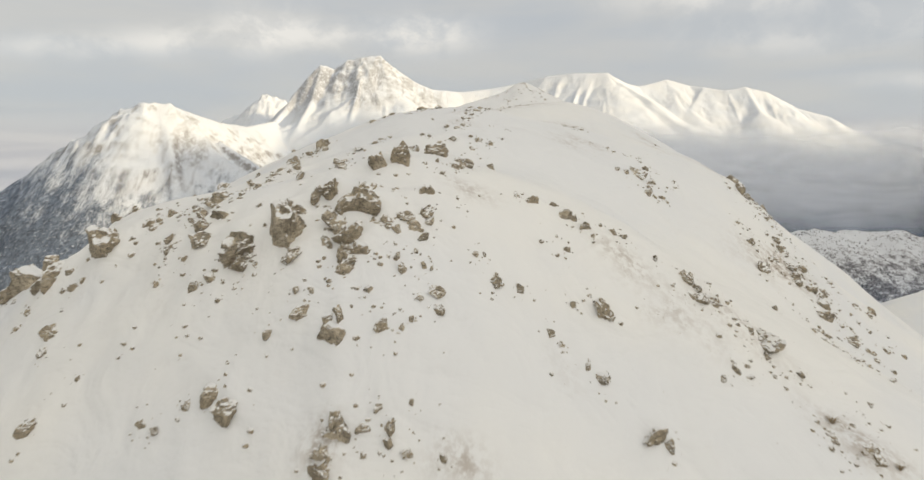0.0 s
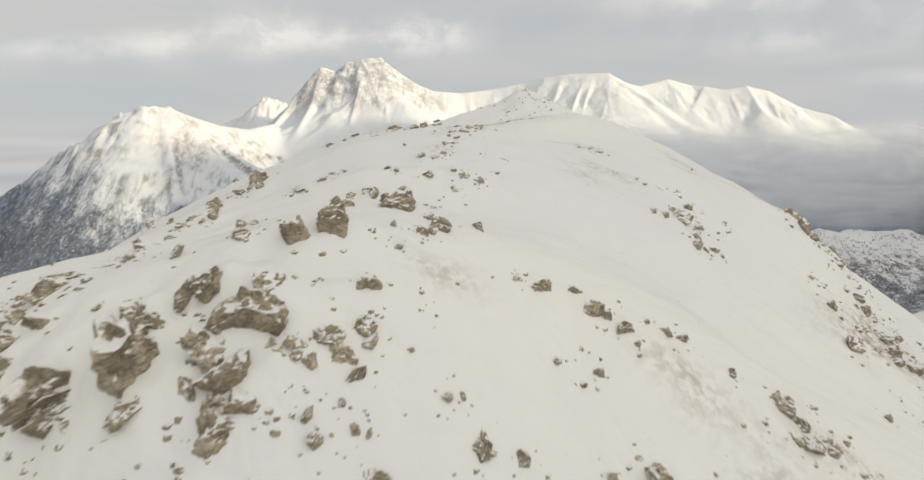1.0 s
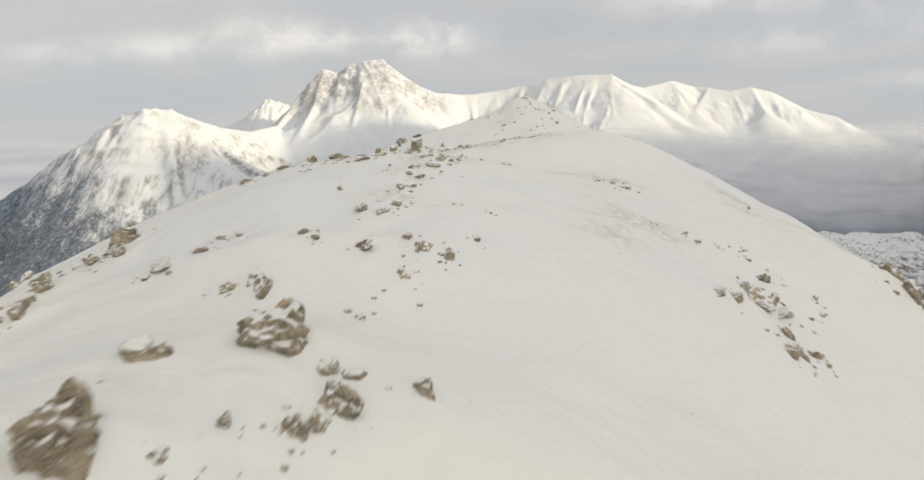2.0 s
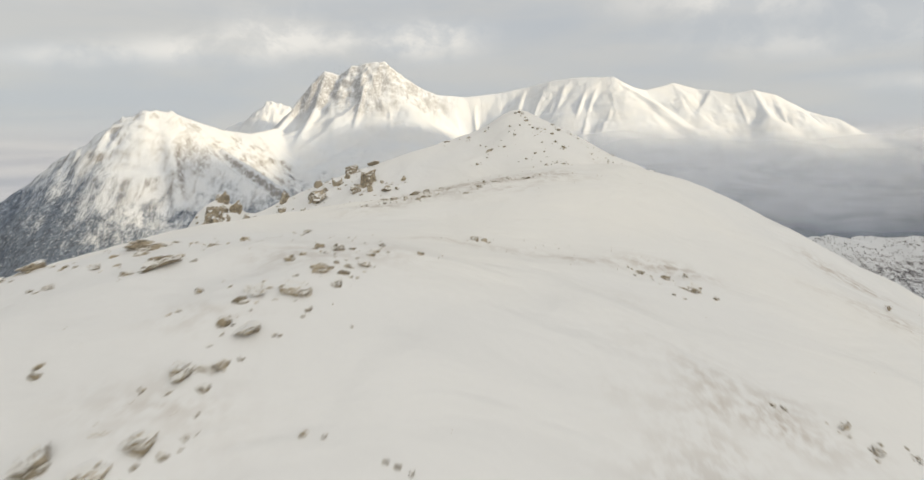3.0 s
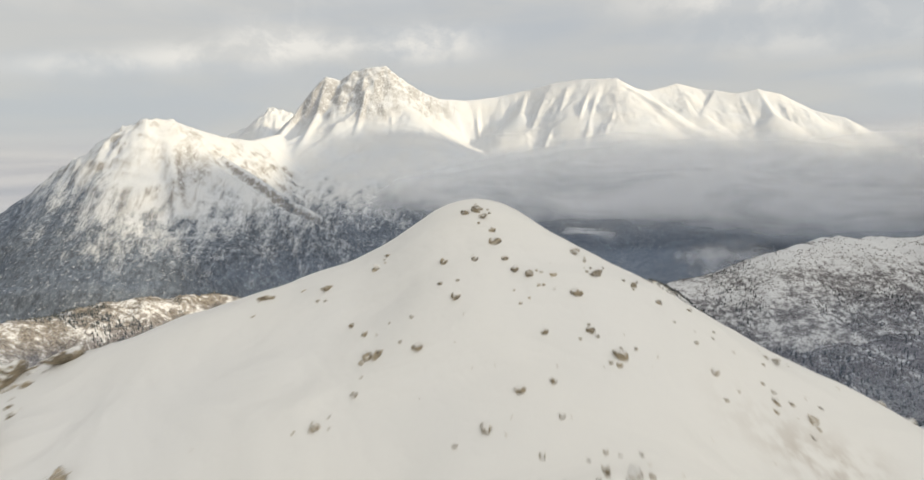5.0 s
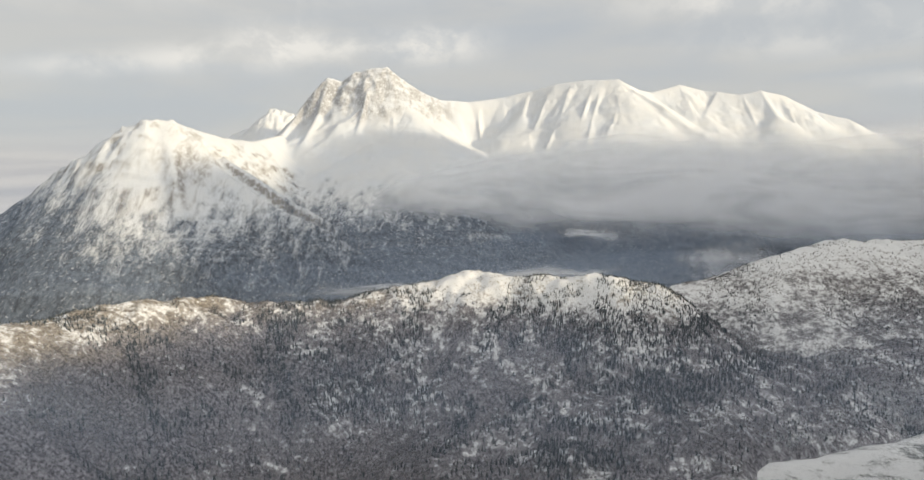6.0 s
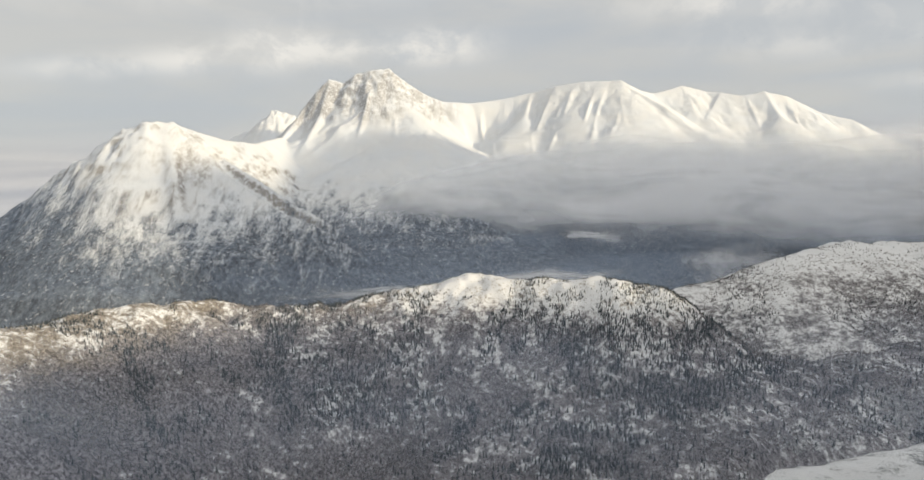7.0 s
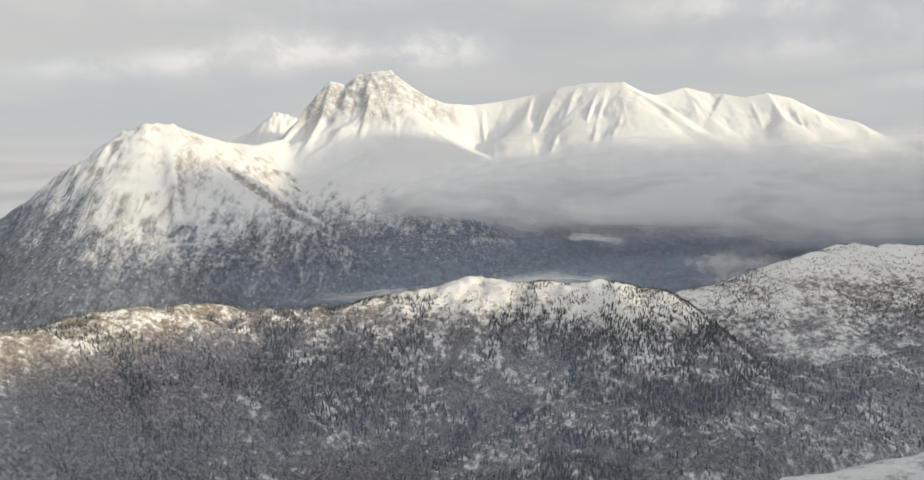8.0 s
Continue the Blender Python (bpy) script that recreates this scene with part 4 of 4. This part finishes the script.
# unseen mountain added to the east, shaped to keep the low sun from the valley
SHADE_LOW = [(1900, -260, 860), (1900, 0, 820), (1900, 120, 795), (1900, 420, 705), (1950, 520, 670), (2000, 590, 650), (2020, 625, 620)]
SHADE_HIGH = [(2700, 690, 1180), (2700, 725, 1330), (2700, 765, 1400), (2720, 790, 1410), (2750, 820, 1430), (2750, 1000, 1400), (2750, 1300, 1250), (2750, 1800, 1350), (2750, 2200, 1470), (2750, 2400, 1470), (2800, 2600, 1300), (2900, 2850, 950), (3100, 3100, 700)]
X, Y = np.meshgrid(np.arange(1100, 4400, 16.0), np.arange(-600, 3900, 16.0))
Z = massif(X, Y, [(SHADE_LOW, 1.6, 15, 12, 120), (SHADE_HIGH, 2.0, 15, 12, 120)], 8.0)[0] + 6.0 * fbm(X / 90, Y / 90, 4, 85)
tagged(sheet("mountain_east", X, Y, np.maximum(Z, FLOOR - 20), PEAK_SNOW), "unseen snow-covered mountain added to shade the valley", "mountain", kind="structure")

# valley floor out to the horizon
gx = widening(-2600, 2600, 26.0, -9000, 9000, 1.25)
gy = widening(900, 3800, 26.0, -9000, 9500, 1.25)
X, Y = np.meshgrid(gx, gy)
Z = FLOOR - 2 + 14 * fbm(X / 420, Y / 420, 5, 91) * step01(Y, 1500, 2000) + 60 * step01(Y, 2600, 4200)
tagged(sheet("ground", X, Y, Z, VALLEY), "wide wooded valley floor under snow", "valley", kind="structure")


# ---- low cloud ----
def cloud_sheet(name, label, X, Y, Z, fade, mat):
    ob = sheet(name, X, Y, Z, mat)
    a = ob.data.attributes.new("fade", "FLOAT", "POINT")
    a.data.foreach_set("value", fade.astype(np.float32).ravel())
    return tagged(ob, label, "cloud", kind="structure")


for i in range(4):
    x, q = np.meshgrid(np.linspace(-1050, 4300, 180), np.linspace(0, 1, 50))
    top = 400 + 210 * step01(x, -500, 900) + 12 * i + 26 * fbm(x / 420 + 3 * i, q * 0.3, 4, 100 + i)
    foot = 190 - 95 * step01(x, -500, 900) - 70 * step01(x, 1000, 1800) - 50 * step01(x, 500, 1400) + 45 * fbm(x / 260 + 7 * i, q * 0.3, 4, 120 + i)
    y = 2650 + 190 * i + 30 * fbm(x / 700, q + i, 3, 140 + i) + q * 420
    z = foot + (top - foot) * q
    fade = step01(q, 0.0, 0.40) * (1 - step01(q, 0.62, 1.0)) * step01(x, -780 + 60 * i, 0 + 60 * i)
    cloud_sheet("cloud_bank", "grey stratus bank lying in the valley", x, y, z, fade, FOG)


# two pale upright sheets added to fade the distant mountains as haze would
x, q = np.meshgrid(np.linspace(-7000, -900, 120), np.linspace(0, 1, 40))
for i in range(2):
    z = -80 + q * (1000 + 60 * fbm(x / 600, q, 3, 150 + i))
    cloud_sheet("cloud_bank", "pale sheet imitating haze in front of the distant mountains", x, 5600 + 300 * i + 0 * x, z, 0.95 * (1 - step01(q, 0.55, 1.0)), FOG)


def mist_patch(cx, cy, cz, rx, ry, rise, seed, mat=FOG):
    """A soft wisp of fog: two upright torn sheets, one behind the other."""
    u, q = np.meshgrid(np.linspace(-1, 1, 64), np.linspace(0, 1, 28))
    for k in range(2):
        x, y = cx + (u * (1 - 0.25 * k) + 0.15 * k) * rx, cy + (0.5 * k + 0.3 * q) * ry
        z = cz + (q - 0.3) * 1.8 * rise + 0.4 * rise * fbm(2 * u, q + seed, 3, seed + k)
        ragged = np.abs(u) + 0.35 * fbm(2.5 * u, 1.5 * q, 4, seed + 5 + k)
        fade = 0.85 * (1 - step01(ragged, 0.15, 0.95)) * step01(q, 0, 0.4) * (1 - step01(q + 0.25 * fbm(3 * u, q, 3, seed + 9), 0.45, 0.95))
        fade = fade * (1 - step01(np.abs(u), 0.8, 1.0))
        cloud_sheet("cloud_wisp", "thin wisp of fog low over the valley", x, y, z, np.clip(fade, 0, 1), mat)


mist_patch(-300, 1800, 100, 330, 75, 22, 160)
mist_patch(180, 1810, 136, 330, 75, 22, 163)
mist_patch(1040, 2450, 40, 250, 170, 50, 161)
mist_patch(520, 2700, 130, 200, 120, 40, 164)
mist_patch(960, 2150, 96, 230, 110, 55, 165)
mist_patch(900, 2080, 80, 190, 90, 40, 168)
mist_patch(330, 3000, 80, 240, 120, 25, 162)

# tinted upright sheet imitating blue haze between the near hills and the mountains
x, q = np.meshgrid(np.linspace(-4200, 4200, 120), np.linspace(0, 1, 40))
cloud_sheet("cloud_haze", "tinted sheet imitating blue haze in front of the mountains", x, 1870 + 0 * x, -110 + 1000 * q, 1 - step01(q, 0.45, 0.95), HAZE_UPRIGHT)

# level tinted sheets added to imitate blue haze over valley and near hills
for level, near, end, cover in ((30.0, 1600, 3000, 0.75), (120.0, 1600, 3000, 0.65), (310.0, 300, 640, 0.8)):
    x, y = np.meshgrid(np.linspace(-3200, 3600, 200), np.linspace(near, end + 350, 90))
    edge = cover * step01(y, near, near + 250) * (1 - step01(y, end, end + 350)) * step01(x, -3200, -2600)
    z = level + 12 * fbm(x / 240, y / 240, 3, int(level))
    cloud_sheet("cloud_haze", "tinted sheet imitating blue haze over the valley", x, y, z, edge, HAZE_FAR if near > 1000 else HAZE_NEAR)


# ---- trees ----
def tree_template(rng, tiers, sides, slim):
    """A conifer one metre tall: a bare stem foot and ragged tiers of boughs."""
    v, f = [], []
    for k in range(tiers):
        z0, z1 = 0.08 + 0.80 * k / tiers, min(1.0, 0.08 + 0.80 * (k + 1.7) / tiers)
        r = slim * (1 - 0.82 * k / tiers)
        n = len(v)
        for j in range(sides):
            a = 2 * math.pi * (j + 0.5 * (k % 2)) / sides
            rr = r * rng.uniform(0.65, 1.25)
            v.append((rr * math.cos(a), rr * math.sin(a), z0 - 0.05 * rng.uniform(0, 1)))
        v.append((rng.uniform(-0.02, 0.02), rng.uniform(-0.02, 0.02), z1))
        f += [(n + j, n + (j + 1) % sides, n + sides) for j in range(sides)]
    return np.array(v), np.array(f)


def bush_template(rng):
    """A bare birch one metre tall: a thin stem and upswept sprays of twigs."""
    v, f = [], []
    for k in range(9):
        a, lean = rng.uniform(0, 6.28), rng.uniform(0.05, 0.42)
        z0, z1, w = rng.uniform(0.0, 0.35), rng.uniform(0.6, 1.0), rng.uniform(0.03, 0.10)
        c, s = math.cos(a), math.sin(a)
        n = len(v)
        v += [(0.1 * c, 0.1 * s, z0), (lean * c - w * s, lean * s + w * c, 0.6 * z1), (lean * c + w * s, lean * s - w * c, 0.6 * z1), (lean * c * 0.8, lean * s * 0.8, z1)]
        f += [(n, n + 1, n + 2), (n + 1, n + 3, n + 2)]
    return np.array(v), np.array(f)


def plant(name, label, templates, xs, ys, zs, size, mat, rng, category="trees"):
    pick = rng.integers(0, len(templates), len(xs))
    spin = rng.uniform(0, 6.28, len(xs))
    allv, allf, n = [], [], 0
    for k, (tv, tf) in enumerate(templates):
        m = pick == k
        c, s = np.cos(spin[m])[:, None], np.sin(spin[m])[:, None]
        h = size[m][:, None]
        v = np.stack([(tv[:, 0] * c - tv[:, 1] * s) * h + xs[m][:, None], (tv[:, 0] * s + tv[:, 1] * c) * h + ys[m][:, None], tv[:, 2] * h + zs[m][:, None]], -1)
        f = tf[None] + (n + np.arange(m.sum()) * len(tv))[:, None, None]
        allv.append(v.reshape(-1, 3))
        allf.append(f.reshape(-1, 3))
        n += m.sum() * len(tv)
    return tagged(mesh_object(name, np.concatenate(allv), np.concatenate(allf), mat, False), label, category, kind="stuff")


rng = np.random.default_rng(5)
SPRUCES = [tree_template(rng, 4, 6, rng.uniform(0.14, 0.22)) for _ in range(6)]
BUSHES = [bush_template(rng) for _ in range(6)]


def woods(box, lines, rough, n, thin, seed):
    """Places on a hillside, thinned by large and small clearings."""
    r = np.random.default_rng(seed)
    x, y = r.uniform(box[0], box[1], n), r.uniform(box[2], box[3], n)
    z = wooded(lines, x, y, *rough)
    d = 0.5 + 0.55 * fbm(x / 120, y / 120, 3, seed) + 0.45 * fbm(x / 30, y / 30, 3, seed + 2)
    keep = r.uniform(0, 1, n) < np.clip(thin(x, y, z, d), 0, 1)
    return x[keep], y[keep], z[keep]


def thicket(x, z):
    """Low ground where frosted birches stand."""
    return step01(x, 60, 160) * (1 - step01(z - np.minimum(0.12 * (x - 139), 26), 5, 30))


def mid_spruce(x, y, z, d):
    return (1 - 0.8 * thicket(x, z)) * (np.clip(d - 0.42, 0, 1) * 1.4 + 0.06) * (1 - 0.92 * step01(z, 135, 185) * (d < 0.68)) * (1 + 1.6 * step01(z, 135, 185) * (d > 0.68)) * (z > FLOOR + 2) * (1 - 0.75 * step01(x, 280, 400) * (z < 80))


def mid_birch(x, y, z, d):
    return (1 - thicket(x, z)) * (1.15 - d) * 0.8 * (1 - 0.15 * step01(z, 130, 220) * step01(x, -450, 0))


MIDBOX, HILLBOX = (-1000, 1250, 850, 1470), (420, 1900, 1330, 1830)
x, y, z = woods(MIDBOX, MID_LINES, MID_ROUGH, 62000, mid_spruce, 7)
plant("spruce_forest", "dark spruces scattered over the wooded ridge", SPRUCES, x, y, z - 0.3, rng.uniform(5, 13, len(x)) * (1 - 0.4 * step01(z, 150, 220)), SPRUCE, rng, "forest")
x, y, z = woods(MIDBOX, MID_LINES, MID_ROUGH, 96000, mid_birch, 8)
low = z + 40 * fbm(x / 60, y / 60, 3, 31) < 188
plant("birch_forest", "bare grey-brown birch thicket on the ridge", BUSHES, x[low], y[low], z[low] - 0.2, rng.uniform(3, 7, low.sum()), BIRCH, rng, "forest")
plant("heath", "dry scrub along the ridge crest, gilded to imitate low sun", BUSHES, x[~low], y[~low], z[~low] - 0.2, rng.uniform(1.2, 3.5, (~low).sum()), HEATH_TWIGS, rng, "scrub")
x, y, z = woods(HILLBOX, HILL_LINES, HILL_ROUGH, 60000, lambda x, y, z, d: (d - 0.1) * (1 - 0.7 * step01(z, 90, 200)) * 0.8, 9)
plant("birch_forest", "low bare scrub on the rounded hill", BUSHES, x, y, z - 0.2, rng.uniform(2.5, 6, len(x)), BIRCH, rng, "forest")
x, y, z = woods(HILLBOX, HILL_LINES, HILL_ROUGH, 24000, lambda x, y, z, d: (d - 0.35) * (1 - 0.8 * step01(z, 90, 210)), 10)
plant("spruce_forest", "dark spruces on the rounded hill", SPRUCES, x, y, z - 0.3, rng.uniform(3, 9, len(x)), SPRUCE, rng, "forest")


# frosted thicket on the low ground between the hills
r = np.random.default_rng(21)
x, y = r.uniform(60, 1400, 52000), r.uniform(940, 1400, 52000)
z = np.maximum(np.maximum(wooded(MID_LINES, x, y, *MID_ROUGH), wooded(HILL_LINES, x, y, *HILL_ROUGH)), wooded(SPUR_LINES, x, y, *SPUR_ROUGH))
crest = np.interp(x, [p[0] for p in SPUR], [p[1] for p in SPUR])
d = 0.5 + 0.6 * fbm(x / 90, y / 50, 3, 23) + 0.4 * fbm(x / 25, y / 25, 3, 25)
keep = (y > crest + 25) & (r.uniform(0, 1, len(x)) < thicket(x, z)) & (r.uniform(0, 1, len(x)) < np.clip(d + 0.25, 0, 1))
dark = keep & (r.uniform(0, 1, len(x)) < 0.10 + 0.55 * (d < 0.32))
pale = keep & ~dark
plant("birch_forest", "frosted pale birches on the valley floor", BUSHES, x[pale], y[pale], z[pale] - 0.2, r.uniform(4, 8, pale.sum()), FROST, rng, "forest")
plant("spruce_forest", "dark spruces on the valley floor", SPRUCES, x[dark], y[dark], z[dark] - 0.3, r.uniform(5, 11, dark.sum()), SPRUCE, rng, "forest")


# ---- boulders on the ridge ----
def boulder_mesh(seed):
    """An angular block about one metre across: a ball cut by planes and roughened."""
    r = random.Random(seed)
    bm = bmesh.new()
    bmesh.ops.create_icosphere(bm, subdivisions=4, radius=0.62)
    cuts = []
    for _ in range(9):
        d = Vector((r.gauss(0, 1), r.gauss(0, 1), r.gauss(0, 0.8))).normalized()
        cuts.append((d, r.uniform(0.29, 0.47)))
    sx, sy, sz = r.uniform(1.05, 1.3), r.uniform(1.0, 1.25), r.uniform(0.95, 1.15)
    for v in bm.verts:
        p = v.co * 1.9 + Vector((seed * 7.1, 0, 0))
        v.co *= 1 + 0.36 * noise.noise(p)
        for d, c in cuts:
            over = v.co.dot(d) - c
            if over > 0:
                v.co -= d * over
        p = v.co * 2.3 + Vector((seed * 3.3, 5, 0))
        # cracked into blocks that stand in and out of the face
        gaps, cells = noise.voronoi(v.co * 2.6 + Vector((seed * 5.7, 1, 3)))
        crack = max(0.0, 1 - (gaps[1] - gaps[0]) / 0.16)
        stand = noise.noise(cells[0] * 3.7)
        v.co *= 1 + 0.22 * stand - 0.13 * crack + 0.10 * noise.noise(p * 2.2) + 0.06 * noise.noise(p * 5) + 0.03 * noise.noise(p * 12)
        v.co = Vector((v.co.x * sx, v.co.y * sy, v.co.z * sz))
    me = bpy.data.meshes.new("boulder")
    bm.to_mesh(me)
    me.materials.append(STONE)
    # the snow that lies on its upper ledges, thickest away from the rim
    bm.normal_update()
    bare_faces = [f for f in bm.faces if f.normal.z + 0.45 * noise.noise(f.calc_center_median() * 4 + Vector((seed, 2, 7))) < 0.70]
    bmesh.ops.delete(bm, geom=bare_faces, context="FACES")
    islands, seen = [], set()
    for f in bm.faces:
        if f not in seen:
            patch, edge = [], [f]
            seen.add(f)
            while edge:
                g = edge.pop()
                patch.append(g)
                for e in g.edges:
                    for k in e.link_faces:
                        if k not in seen:
                            seen.add(k)
                            edge.append(k)
            islands.append(patch)
    islands.sort(key=len)
    bmesh.ops.delete(bm, geom=[f for patch in islands[:-1] for f in patch], context="FACES")
    rim = {v for v in bm.verts if v.is_boundary}
    inner = {v for v in bm.verts if v not in rim and any(e.other_vert(v) in rim for e in v.link_edges)}
    for v in bm.verts:
        v.co += Vector((0, 0, -0.012 if v in rim else 0.028 if v in inner else 0.05))
    cap = bpy.data.meshes.new("snow_cap")
    for f in bm.faces:
        f.smooth = True
    bm.to_mesh(cap)
    bm.free()
    cap.materials.append(SNOW)
    return me, cap


BLOCKS = [boulder_mesh(k) for k in range(14)]
rnd = random.Random(3)
blocks, pebbles = [], []
SPARED = {"saddle blocks": 0.72, "brow stones": 0.72, "summit blocks": 0.62}
FLATNESS = {"saddle blocks": 0.45, "brow stones": 0.45, "summit blocks": 0.55, "north outcrop blocks": 1.15}
for group, rows in OUTCROPS:
    for bx, by, w, h in rows:
        if w < 0.2:
            pebbles.append((bx, by, 0.5 * w))
            continue
        me, cap = rnd.choice(BLOCKS)
        ob = new("boulder", me)
        w *= SPARED.get(group, 0.92)
        h = min(h, FLATNESS.get(group, 0.78) * w)
        depth = w * rnd.uniform(0.8, 1.1)
        tilt = min(max(ridge_z(bx, by + 0.6) - ridge_z(bx, by - 0.6), 0) / 1.2, 1.0)
        ob.matrix_basis = Matrix.LocRotScale((bx, by, ridge_z(bx, by) + (0.12 if w < 0.4 else 0.22) * h - 0.11 * depth * tilt), Euler((rnd.uniform(-0.2, 0.2), rnd.uniform(-0.2, 0.2), rnd.uniform(0, 3.1))), (w, depth, h * 1.4))
        if w > 0.35:
            tagged(new("snow_cap", cap), "cap of wind-packed white snow").parent = ob
        size = "large" if w > 1.1 else "mid-sized" if w > 0.45 else "small"
        coat = "topped with snow" if w > 0.35 else "half sunk in snow"
        tagged(ob, f"{size} angular brown-grey boulder {coat}", "boulder", group)
        blocks.append((bx, by, w))

# loose stones round the blocks and along the bare strips
SCREE = (
    (-9.7, 31.4, 7, 3.5, 9), (-3.1, 32.3, 4, 4, 7), (-16.9, 35.2, 7, 5, 9), (0, 28, 4, 2.5, 4), (5.1, 33.5, 4, 4, 4), (15.4, 35.7, 1.6, 1.2, 3),
    (15.9, 33.2, 3, 1.8, 4), (29.2, 51.7, 6, 6, 26), (20.8, 30.7, 4, 3, 9), (27.3, 59.4, 3, 2, 6), (3.3, 55.2, 0.6, 1.2, 5), (-2.7, 58.3, 3, 4, 5),
    (-8.4, 75.2, 3, 3, 5), (-0.6, 77.6, 4, 3, 9), (11.1, 77.6, 5, 4, 8), (17.5, 77.4, 2, 3, 5), (16.6, 51.5, 2, 1.5, 4), (1.4, 45.4, 2.5, 7, 4),
    (-13, 46.7, 4, 6, 6), (25.6, 50, 2.5, 1.8, 9, 1.6), (28.5, 48.7, 3, 2.5, 11, 1.9), (27.5, 42.1, 3.5, 3, 11, 1.6), (34.7, 52, 3.5, 3.5, 8, 1.8), (17.3, 34.1, 2, 1.2, 4, 1.2),
    (14.9, 35.7, 1.5, 0.8, 3, 1.2), (19.8, 30.7, 2, 1.5, 5, 1.2), (17.6, 77.4, 0.8, 1.6, 6, 1.6), (27.1, 58.1, 2, 1.2, 6, 2), (-16.9, 37.3, 3.5, 1.8, 10, 2), (-11.3, 35.4, 3, 2, 10, 1.6))
pts = []
r = np.random.default_rng(11)
for cx, cy, sx, sy, n, *big in SCREE:
    for _ in range(n):
        px, py = cx + r.normal() * sx * 0.6, cy + r.normal() * sy * 0.6
        dx, dy = 0.7 * r.normal(), 0.7 * r.normal()
        for _ in range(int(2 + 9 * r.random())):
            k = r.normal()
            pts.append((px + 0.55 * k * dx + 0.35 * r.normal(), py + 0.55 * k * dy + 0.35 * r.normal(), (0.03 + 0.13 * r.random() ** 2.0) * (big[0] if big else 1)))
for bx, by, w in blocks:
    for _ in range(int(2 + 12 * w)):
        a, d = r.uniform(0, 6.28), w * r.uniform(0.35, 1.25) + 0.2 * r.random()
        pts.append((bx + d * math.cos(a), by + d * math.sin(a), 0.03 + 0.16 * w * r.random() ** 1.6))
pts = np.array(pts + pebbles)
stones = []
for k in range(6):
    bm = bmesh.new()
    bmesh.ops.create_icosphere(bm, subdivisions=2, radius=1.0)
    tv = []
    for v in bm.verts:
        p = v.co + Vector((k * 5.0, 0, 0))
        tv.append(v.co * (1 + 0.45 * noise.noise(p * 1.3) + 0.2 * noise.noise(p * 3)))
    bm.verts.index_update()
    tf = [[v.index for v in f.verts] for f in bm.faces]
    bm.free()
    stones.append((np.array(tv) * (1.0, 0.8, 0.7), np.array(tf)))
plant("scree", "loose brown stones strewn over the snow", stones, pts[:, 0], pts[:, 1], ridge_height(pts[:, 0], pts[:, 1]), pts[:, 2] * 1.0, STONE, r, "stones")


# ---- dry grass ----
def tuft(rng, blades, spread):
    """Blades from one root, about one metre tall."""
    v, f = [(0, 0, -0.05)], []
    for _ in range(blades):
        a, lean, h = rng.uniform(0, 6.28), rng.uniform(0.05, 0.3) + spread * rng.random() * 2, rng.uniform(0.4, 1.0)
        c, s, w = math.cos(a), math.sin(a), 0.03
        n = len(v)
        v += [(0.55 * lean * c - w * s, 0.55 * lean * s + w * c, 0.5 * h), (0.55 * lean * c + w * s, 0.55 * lean * s - w * c, 0.5 * h), (lean * c, lean * s, h * (1 - 0.4 * lean))]
        f += [(0, n, n + 1), (n, n + 2, n + 1)]
    return np.array(v), np.array(f)


TUFTS = [tuft(r, 46, 0.35) for _ in range(5)]
CLUMPS = [
    (8.5, 32.8, 0.9), (14, 36.5, 0.7), (15.1, 35.3, 0.7), (19.7, 29.9, 1.5), (30.2, 50.7, 1), (16.9, 34.3, 0.7), (19.7, 61.5, 0.4), (17.0, 76.2, 1.1), (16.8, 75.2, 0.9),
    (16.6, 74.4, 0.9), (16.2, 73.6, 0.6), (15.9, 72.6, 0.5), (19, 31.2, 1), (21.3, 29.7, 0.8)]
clump_meshes = []
for tv, tf in TUFTS:
    ob = mesh_object("grass_clump", tv, tf, GRASS, False)
    clump_meshes.append(ob.data)
    bpy.data.objects.remove(ob)
for cx, cy, w in CLUMPS:
    ob = new("grass_clump", rnd.choice(clump_meshes))
    h = 0.35 * w + 0.15
    ob.matrix_basis = Matrix.LocRotScale((cx, cy, ridge_z(cx, cy)), Euler((0, 0, rnd.uniform(0, 6.28))), (w * 0.6, w * 0.6, h))
    tagged(ob, "clump of dry brown grass poking from the snow", "grass", "grass clumps")
gp = []
for cx, cy, sx, sy, n in ((28, 50, 7, 7, 160), (16, 35, 3, 2, 50), (20, 31, 3, 2, 60), (16, 74, 2, 3, 50), (24, 58, 5, 3, 60), (4.5, 67.5, 4.5, 1.8, 260), (9, 60, 4, 1.5, 40), (2, 56, 4, 4, 60),
                          (-12, 36, 6, 4, 60), (10, 34, 6, 5, 60), (12, 46, 6, 5, 40), (12, 77, 4, 3, 50)):
    for _ in range(n):
        gp.append((cx + r.normal() * sx * 0.6, cy + r.normal() * sy * 0.6, 0.03 + 0.06 * r.random()))
gp = np.array(gp)
small = [tuft(r, 9, 0.25) for _ in range(5)]
plant("grass", "short dry grass and twigs poking through thin snow", small, gp[:, 0], gp[:, 1], ridge_height(gp[:, 0], gp[:, 1]), gp[:, 2], GRASS, r, "grass")
